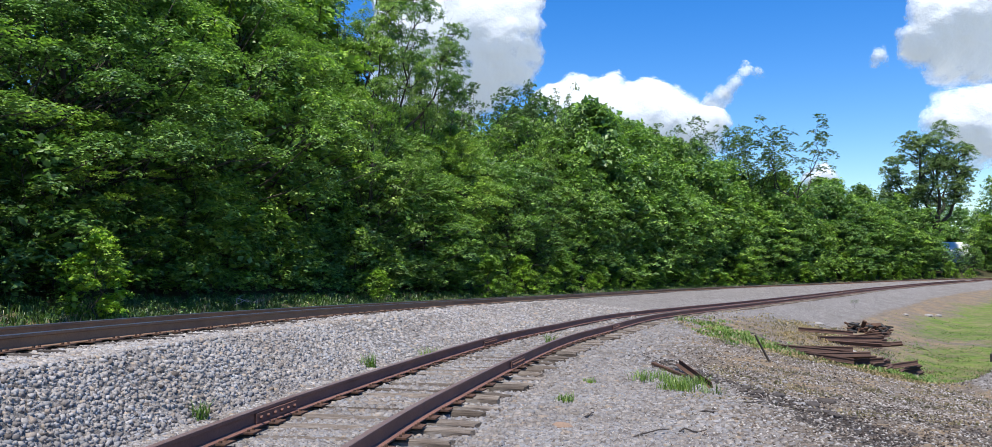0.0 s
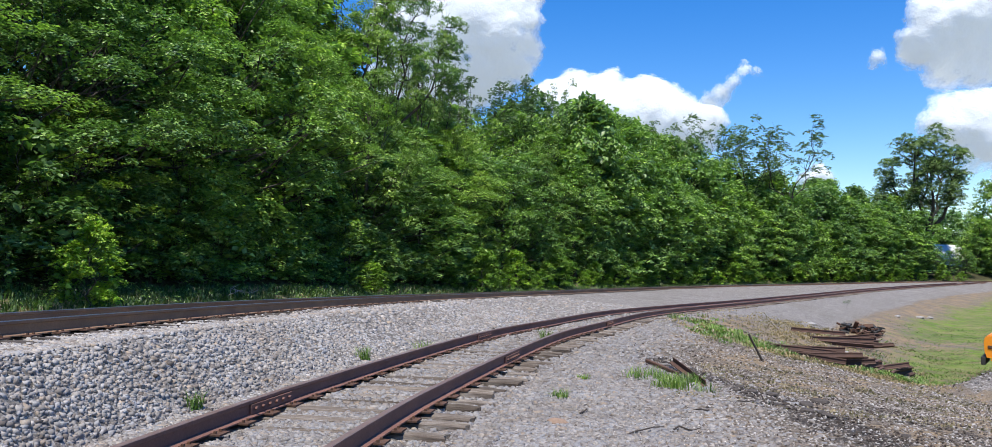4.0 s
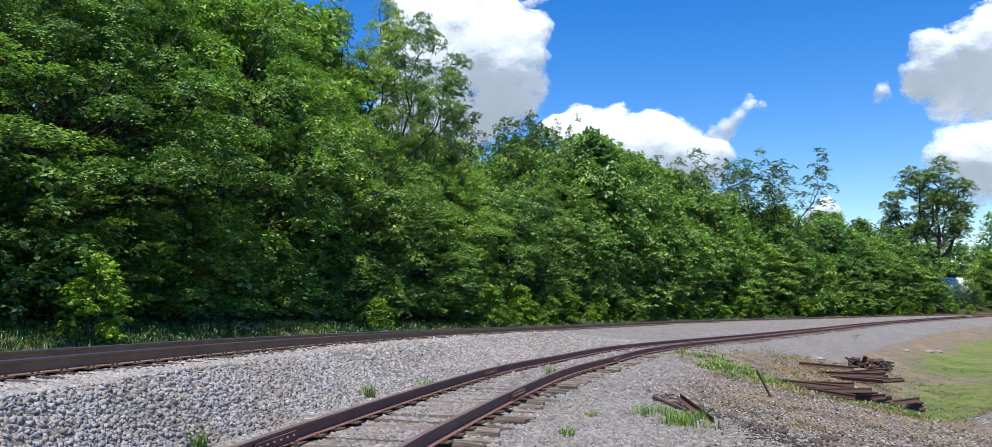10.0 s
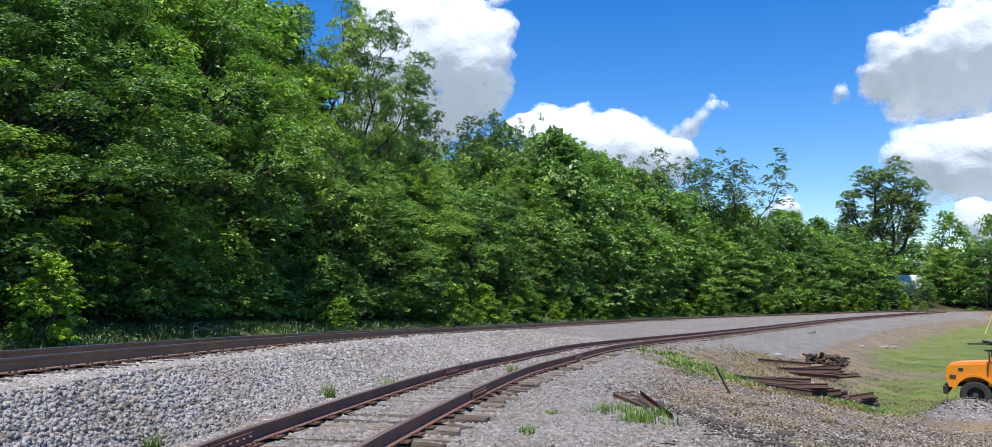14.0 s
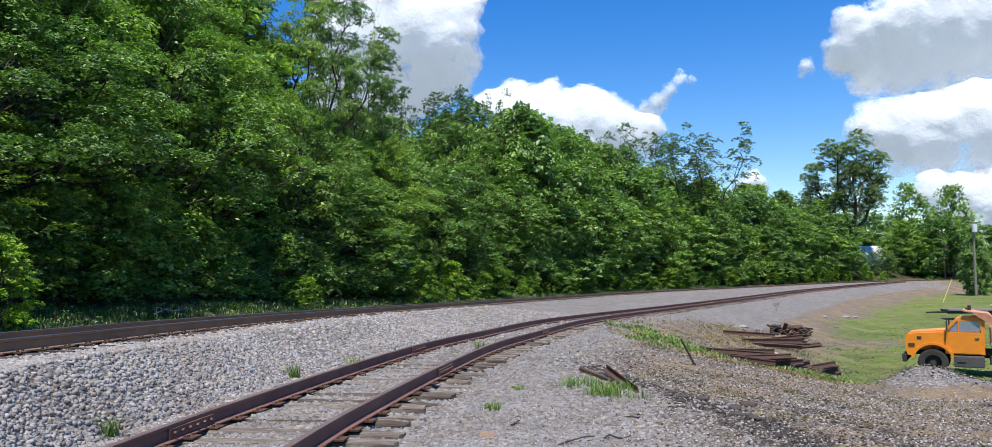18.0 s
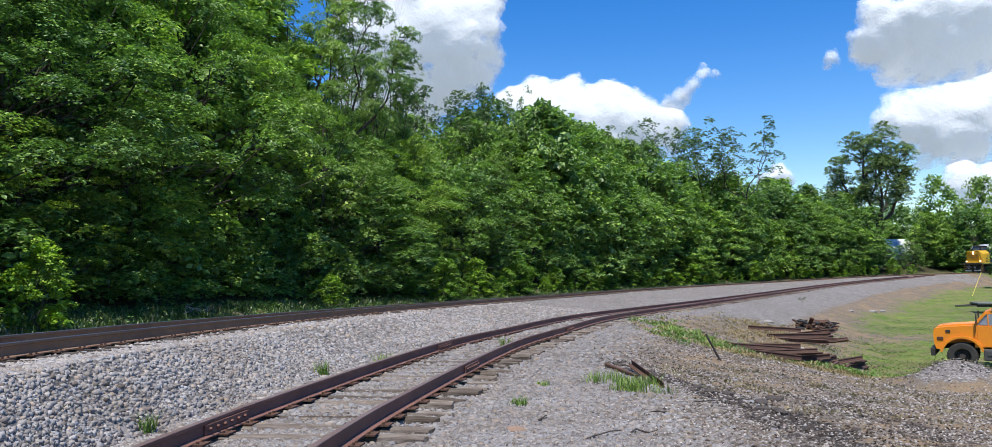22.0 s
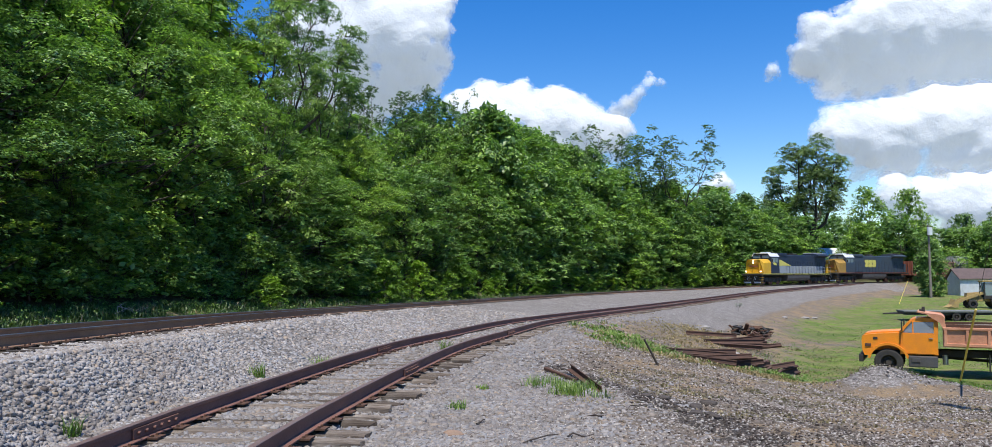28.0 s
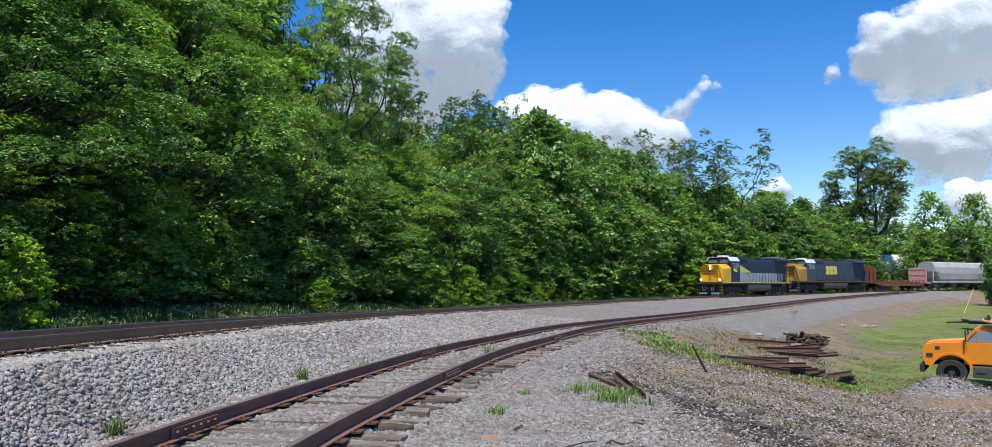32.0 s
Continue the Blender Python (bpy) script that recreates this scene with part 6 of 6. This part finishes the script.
def tuft(x, y, h, r, n, seed, label="small green grass tuft growing in the ballast", mat=None):
    v, t = blades(n, r, h, seed, 0.8, 0.006)
    top = tagged(new("grass_tuft"), label, "grass", "grass tufts by the siding")
    ob = new("clump", tri_mesh("clump", v, t, mat or GRASS))
    ob.parent = top
    top.matrix_basis = pose(x, y, gz(x, y))
    return top


for i, (x, y, h, r) in enumerate(((-4.22, 8.3, 0.22, 0.1), (-3.76, 13.1, 0.25, 0.14), (-3.02, 14.3, 0.3, 0.16), (-1.08, 17.8, 0.3, 0.14), (-0.46, 10.2, 0.14, 0.12), (2.64, 28.4, 0.3, 0.2), (-0.2, 12.2, 0.1, 0.1))):
    tuft(x, y, h, r, 60, i)
for i in range(16):
    tuft(1.05 + q.normal() * 0.25, 12.7 + q.normal() * 0.55, 0.2, 0.2, 40, 40 + i, "tall green grass tuft beside the gravel")


def scatter(name, label, mats, count, place, h, seed, n=16, r=0.14, kind="grass"):
    """Many tufts of blades joined into one cover."""
    g = np.random.default_rng(seed)
    sets = [blades(n, r, h, seed + i, 0.7, 0.011) for i in range(4)]
    P = np.array([place(g) for _ in range(count)])
    z = ground_z(P[:, 0], P[:, 1])[0]
    V, T, M, k = [], [], [], 0
    for (x, y), zz in zip(P, z):
        v, t = sets[g.integers(4)]
        c, sn, s = math.cos(x * 9), math.sin(x * 9), g.uniform(0.5, 1.4) * (1 + y / 60)
        V.append(np.stack([(v[:, 0] * c - v[:, 1] * sn) * s + x, (v[:, 0] * sn + v[:, 1] * c) * s + y, v[:, 2] * s + zz], 1))
        T.append(t + k)
        M += [int(g.random() < 0.25) if len(mats) > 1 else 0] * len(t)
        k += len(v)
    tagged(new(name, tri_mesh(name, np.concatenate(V), np.concatenate(T), mats, M)), label, kind, "", "stuff")


def near_heap(g):
    c = ((4.2, 28.6, 0.6, 1.6), (5.2, 27.0, 0.8, 0.7), (9.8, 29.4, 1.5, 1.0), (11.2, 28.4, 0.9, 0.8), (9.0, 28.2, 1.0, 0.5))[g.integers(5)]
    return c[0] + g.normal() * c[2], c[1] + g.normal() * c[3]


def dry_bank(g):
    c = ((7.6, 34.5, 1.2, 3.0), (9.4, 39.0, 0.9, 1.8), (7.0, 25.2, 1.8, 0.5), (9.6, 25.8, 1.6, 0.5))[g.integers(4)]
    return c[0] + g.normal() * c[2], c[1] + g.normal() * c[3]


def over_yard(g):
    while True:
        b, d = radians(g.uniform(13, 34)), 27 + 40 * g.random() ** 2.4
        x, y = d * math.sin(b), d * math.cos(b)
        s = siding_offset(np.array([x]), np.array([y]))[0][0]
        if s > 7.5 + g.normal() and noise.noise((x * 0.25, y * 0.25, 3)) > -0.25:
            return x, y


def dry_strip(g):
    while True:
        b, d = radians(g.uniform(2, 33)), g.uniform(11, 45)
        x, y = d * math.sin(b), d * math.cos(b)
        s = siding_offset(np.array([x]), np.array([y]))[0][0]
        if 3.0 < s < 12 and noise.noise((x * 0.5, y * 0.35, 8)) > 0.05:
            return x, y


scatter("heap_grass", "bright green grass growing round the scrap rails", [GRASS, DRY_GRASS], 1500, near_heap, 0.075, 90)
scatter("bank_straw", "orange-tan dry grass on the slope behind the scrap rails", [DRY_GRASS], 1300, dry_bank, 0.04, 95, 16, 0.3, "dry grass")
scatter("yard_grass", "short patchy green grass over the yard", [GRASS], 4200, over_yard, 0.026, 91, 12, 0.4)
scatter("dry_grass", "flattened dry straw-coloured grass on the bank", [DRY_GRASS], 1600, dry_strip, 0.03, 92, 14, 0.2, "dry grass")


def litter():
    """Gravel, clods and cinders strewn over the dirt."""
    g = np.random.default_rng(33)
    n = 80000
    d = 5.0 + 27 * g.random(n) ** 1.5
    b = np.radians(g.uniform(-12, 34, n))
    x, y = d * np.sin(b), d * np.cos(b)
    off, _ = siding_offset(x, y)
    keep = (off > 2.2) & (g.random(n) < 0.4 + 0.6 * smooth(2, 4, off))
    x, y, d = x[keep], y[keep], d[keep]
    z = ground_z(x, y)[0]
    n = len(x)
    s = (0.011 + 0.00085 * d) * g.uniform(0.5, 1.8, n)
    lump = np.array([(1, 0, 0), (0, 1, 0), (-1, 0, 0), (0, -1, 0), (0.2, 0, 0.8), (0, 0, -0.8)], float) * 0.66
    v = lump[None] * s[:, None, None] * g.uniform(0.6, 1.3, (n, 1, 3)) * (1, 1, 0.7) + g.normal(size=(n, 6, 3)) * s[:, None, None] * 0.17
    a = g.uniform(0, 6.28, n)
    c, sn = np.cos(a)[:, None], np.sin(a)[:, None]
    v = np.stack([v[:, :, 0] * c - v[:, :, 1] * sn, v[:, :, 0] * sn + v[:, :, 1] * c, v[:, :, 2]], 2) + np.stack([x, y, z + s * 0.15], 1)[:, None]
    f = np.array([(0, 1, 4), (1, 2, 4), (2, 3, 4), (3, 0, 4), (1, 0, 5), (2, 1, 5), (3, 2, 5), (0, 3, 5)])
    # dark cinders lie in two long streaks
    wave = np.array([noise.noise((px * 1.2, py * 0.6, 2)) for px, py in zip(x, y)])
    lane = np.interp(y, [8, 9.2, 11.2, 13.5, 16.1, 19], [3.0, 2.9, 2.7, 2.2, 1.2, 0.6])
    near = np.maximum(np.exp(-((x - lane - 0.3 * wave) / 0.42) ** 2), 0.7 * np.exp(-((x - lane - 1.5 - 0.6 * wave) / 0.35) ** 2))
    dark = (g.random(n) < 0.05 + 0.75 * near * (0.6 + wave)).astype(int)
    tagged(new("gravel_litter", tri_mesh("gravel_litter", v.reshape(-1, 3), (np.arange(n)[:, None, None] * 6 + f).reshape(-1, 3), [DIRT_STONE, CINDER], np.repeat(dark, 8))), "scattered tan gravel and dark cinders on bare dirt", "gravel", "", "stuff")


def litter_material(name, stops):
    m = Mat(name)
    geo = m.n("ShaderNodeNewGeometry")
    m.set(m.ramp(geo.outputs["Random Per Island"], stops), 0.95, 0, 0.2)
    return m.m


DIRT_STONE = litter_material("tan_gravel", [(0.0, (0.075, 0.06, 0.05)), (0.3, (0.18, 0.15, 0.125)), (0.65, (0.3, 0.27, 0.24)), (1.0, (0.5, 0.47, 0.44))])
CINDER = litter_material("dark_cinder", [(0.0, (0.025, 0.02, 0.018)), (0.7, (0.07, 0.055, 0.045)), (1.0, (0.14, 0.11, 0.09))])
litter()
# a bare fallen branch at the foot of the wood
branch = tagged(new("fallen_branch"), "bare grey fallen branch at the foot of the wood", "branch")
b = Shape()
rb = np.random.default_rng(6)
limb(b, (0, 0, 0.05), (0.3, 2.6, 0.25), 0.014, 0.006, rb, 6)
limb(b, (0.1, 0.8, 0.12), (0.6, 1.6, 0.3), 0.008, 0.004, rb, 3)
limb(b, (0.16, 1.2, 0.16), (-0.2, 2.2, 0.4), 0.008, 0.004, rb, 3)
part("limb", b, worn("bare_grey_wood", (0.4, 0.37, 0.34), (0.25, 0.23, 0.21), 3, 0.4, 0.9), branch)
x, y = main_at(4.6, -4.4)
branch.matrix_basis = pose(x, y, gz(x, y))


# ---- ties, plates and ballast ----
def tie_mesh(seed, mat, length=2.6):
    """A split, worn timber tie: a hewn top with checks along the grain and ragged ends."""
    q = np.random.default_rng(seed)
    nx, ny = 12, 5
    length *= q.uniform(0.94, 1.03)
    top, bottom, faces = [], [], []
    grain = q.normal(size=ny) * 0.006
    for i in range(nx):
        for j in range(ny):
            u, w = i / (nx - 1) - 0.5, j / (ny - 1) - 0.5
            end = abs(u) > 0.45
            x = u * length + (q.normal() * 0.022 if end else 0)
            y = w * 0.205 + q.normal() * 0.006
            z = grain[j] - (0.014 if abs(w) > 0.4 else 0) - (0.012 if end else 0) + q.normal() * 0.0035
            top.append((x, y, z))
            bottom.append((x, y * 1.02, -0.17))
    n = nx * ny
    for i in range(nx - 1):
        for j in range(ny - 1):
            a = i * ny + j
            faces.append((a, a + ny, a + ny + 1, a + 1))
    rim = [i * ny for i in range(nx)] + [(nx - 1) * ny + j for j in range(1, ny)] + [i * ny + ny - 1 for i in range(nx - 2, -1, -1)] + [j for j in range(ny - 2, 0, -1)]
    for a, b in zip(rim, rim[1:] + rim[:1]):
        faces.append((a, a + n, b + n, b))
    me = mesh_from("tie", top + bottom, faces, mat)
    fix_normals(me)
    return me


TIES = [tie_mesh(s, TIE) for s in range(9)]
DARK_TIES = [tie_mesh(s + 10, TIE_DARK) for s in range(3)]
plate = Shape().box((0, 0, 0.008), (0.34, 0.19, 0.016))
for sx, sy in ((-0.1, 0.05), (0.1, -0.05), (-0.1, -0.05), (0.1, 0.05)):
    plate.box((sx, sy, 0.028), (0.025, 0.02, 0.02))
PLATE = mesh_from("tie_plate", plate.v, plate.f, RUST)


def along(pts, step, first=0.0, last=1e9):
    """Places and headings at even steps along a line."""
    run, nxt = 0.0, first
    for a, b in zip(pts, pts[1:]):
        L = (b - a).length
        while nxt <= run + L and nxt < last:
            p = a.lerp(b, (nxt - run) / L)
            yield p, math.degrees(math.atan2(b.y - a.y, b.x - a.x))
            nxt += step
        run += L


q = np.random.default_rng(3)
for p, h in along(SID, 0.535, 4.0, 150.0):
    turn = h - 90 + q.normal() * 1.6
    share("tie", TIES[q.integers(9)], siding_track, pose(p.x, p.y, p.z - 0.192 - abs(q.normal()) * 0.012, q.normal() * 2.0, q.normal() * 0.5, turn) @ Matrix.Translation((q.normal() * 0.06, q.normal() * 0.045, 0)))
    if math.hypot(p.x, p.y) < 22:
        for side in (-0.7525, 0.7525):
            share("tie_plate", PLATE, siding_track, pose(p.x, p.y, p.z - 0.18, 0, 0, h - 90) @ Matrix.Translation((side, 0, 0)))
for p, h in along(MAIN, 0.51, 10.0, 105.0):
    share("tie", DARK_TIES[q.integers(3)], main_track, pose(p.x, p.y, p.z - 0.19 + CANT / 2, 0, -math.degrees(CANT / 1.5) * -1, h - 90))
    if math.hypot(p.x, p.y) < 26:
        for side in (-0.7525, 0.7525):
            share("tie_plate", PLATE, main_track, pose(p.x, p.y, p.z - 0.178 + (CANT if side < 0 else 0), 0, 0, h - 90) @ Matrix.Translation((side, 0, 0)))


SRUN = np.concatenate([[0.0], np.cumsum([(b - a).length for a, b in zip(SID, SID[1:])])])


def tie_gap(x, y):
    """Distance along the siding to the nearest tie's middle."""
    out = np.empty(x.shape)
    for k in range(0, len(x), 4000):
        dx = x[k:k + 4000, None] - SXY[:, 0]
        dy = y[k:k + 4000, None] - SXY[:, 1]
        i = (dx * dx + dy * dy).argmin(1)
        j = np.arange(len(i))
        run = SRUN[i] + dx[j, i] * STAN[i, 0] + dy[j, i] * STAN[i, 1]
        u = (run - 4.0) / 0.535
        out[k:k + 4000] = np.abs(u - np.round(u)) * 0.535
    return out


def joint_bar(where, side, inner):
    """A bolted bar across a rail joint."""
    i = int(np.argmin([abs(p.y - where) for p in SID]))
    p, t = SID[i], SID[i + 1] - SID[i]
    h = math.degrees(math.atan2(t.y, t.x))
    s = Shape()
    for k in (-1, 1):
        s.prism([(-0.016, 0.035), (0.016, 0.03), (0.014, 0.075), (0.02, 0.125), (-0.014, 0.128)], -0.46, 0.46, Matrix.Translation((k * 0.03, 0, 0)))
        for j in range(6):
            s.cyl((k * 0.03, -0.38 + j * 0.152, 0.08), (k * 0.075, -0.38 + j * 0.152, 0.08), 0.019, None, 6)
    ob = part("joint_bar", s, STEEL_RUST, siding_track, "bolted rusty joint bar", pose(p.x, p.y, p.z - 0.172, 0, 0, h - 90) @ Matrix.Translation((side, 0, 0)))
    return ob


joint_bar(8.2, -0.7525, 1)
joint_bar(17.0, -0.7525, 1)
joint_bar(13.2, 0.7525, 1)
joint_bar(23.5, 0.7525, 1)


def ballast():
    """Loose crushed stones lying on the bed of both tracks."""
    q = np.random.default_rng(8)
    X, Y, S = [], [], []
    for d0, d1, n, size in ((4.5, 9, 46000, 0.04), (9, 15, 56000, 0.046), (15, 26, 40000, 0.06), (26, 40, 16000, 0.075)):
        d = np.sqrt(q.uniform(d0 * d0, d1 * d1, n))
        b = np.radians(q.uniform(-41, 24, n))
        X.append(d * np.sin(b))
        Y.append(d * np.cos(b))
        S.append(np.full(n, size) * q.uniform(0.55, 1.45, n))
    x, y, s = np.concatenate(X), np.concatenate(Y), np.concatenate(S)
    z, cover = ground_z(x, y)
    off, zs = siding_offset(x, y)
    m = MR - np.hypot(x - MC[0], y - MC[1])
    keep = (m > -2.6) & (off < 5.2) & (q.random(len(x)) > smooth(1.6, 3.6, off - 1.2 * smooth(18, 11, y)) * 0.97)
    for centre, v in ((0.7525, off), (-0.7525, off), (0.7525, m), (-0.7525, m)):
        keep &= np.abs(v - centre) > 0.11
    tie_zone = (off > -0.75) & (off < 1.4)
    keep &= ~(tie_zone & (tie_gap(x, y) < 0.12) & (q.random(len(x)) < 0.8))
    keep &= ~((off > 0.75) & (off < 1.45) & (q.random(len(x)) < 0.3))
    old = (off[keep] + q.normal(size=int(keep.sum())) * 0.35 > -1.5).astype(int)
    x, y, z, s, tz = x[keep], y[keep], z[keep], s[keep], tie_zone[keep]
    n = len(x)
    s = s * np.where(old > 0, 1.12, 1.0)
    z = z - s * 0.16 + np.where(tz, 0.004, 0)
    lump = np.array([(i, j, k) for i in (-1, 1) for j in (-1, 1) for k in (-1, 1)], float) * (0.5, 0.42, 0.34)
    v = lump[None] * s[:, None, None] * q.uniform(0.65, 1.25, (n, 1, 3)) + q.normal(size=(n, 8, 3)) * s[:, None, None] * 0.13
    a, b, c = [q.uniform(0, 2 * math.pi, n) for _ in range(3)]
    ca, sa, cb, sb = np.cos(a), np.sin(a), np.cos((b - 3.1) * 0.22), np.sin((b - 3.1) * 0.22)
    R = np.zeros((n, 3, 3))
    R[:, 0, 0], R[:, 0, 1], R[:, 1, 0], R[:, 1, 1], R[:, 2, 2] = ca, -sa, sa, ca, 1
    T = np.zeros((n, 3, 3))
    T[:, 0, 0], T[:, 1, 1], T[:, 1, 2], T[:, 2, 1], T[:, 2, 2] = 1, cb, -sb, sb, cb
    v = np.einsum("nij,njk,nvk->nvi", R, T, v) + np.stack([x, y, z], 1)[:, None]
    f = np.array([(0, 1, 3), (0, 3, 2), (4, 6, 7), (4, 7, 5), (0, 4, 5), (0, 5, 1), (2, 3, 7), (2, 7, 6), (0, 2, 6), (0, 6, 4), (1, 5, 7), (1, 7, 3)])
    t = (np.arange(n)[:, None, None] * 8 + f).reshape(-1, 3)
    tagged(new("ballast_stones", tri_mesh("ballast_stones", v.reshape(-1, 3), t, [STONE, DIRTY_STONE], np.repeat(old, 12))), "loose crushed pale grey ballast stones between the rails", "ballast", "", "stuff")


ballast()


# ---- what moves ----
SPEED = 2.665                           # degrees of the bend a second


def front_at(t):
    """Where the train's front stands on the main track."""
    return 58.5 - SPEED * (t - 22.5)


def car_pose(a):
    x, y = main_at(a)
    return pose(x, y, main_z(a) + CANT / 2, 0, 0, -90 - min(a, A_END))


def motions():
    """The train comes round the bend."""
    for ob, mid in CLOUDS:
        walk(ob, [(t, Matrix.Translation(mid + Vector(((t - 29) * 1.05, 0, 0)))) for t in (0, 16, 32)])
    for car, back in CARS:
        walk(car, [(t, car_pose(front_at(t) + math.degrees(back / MR))) for t in np.arange(0, 32.1, 2.0)])
    for axle, x, r in WHEELSETS:
        per_second = radians(SPEED) * MR / r
        walk(axle, [(k / 10, Matrix.Translation((x, 0, r)) @ Matrix.Rotation(per_second * k / 10, 4, "Y")) for k in range(321)])


motions()
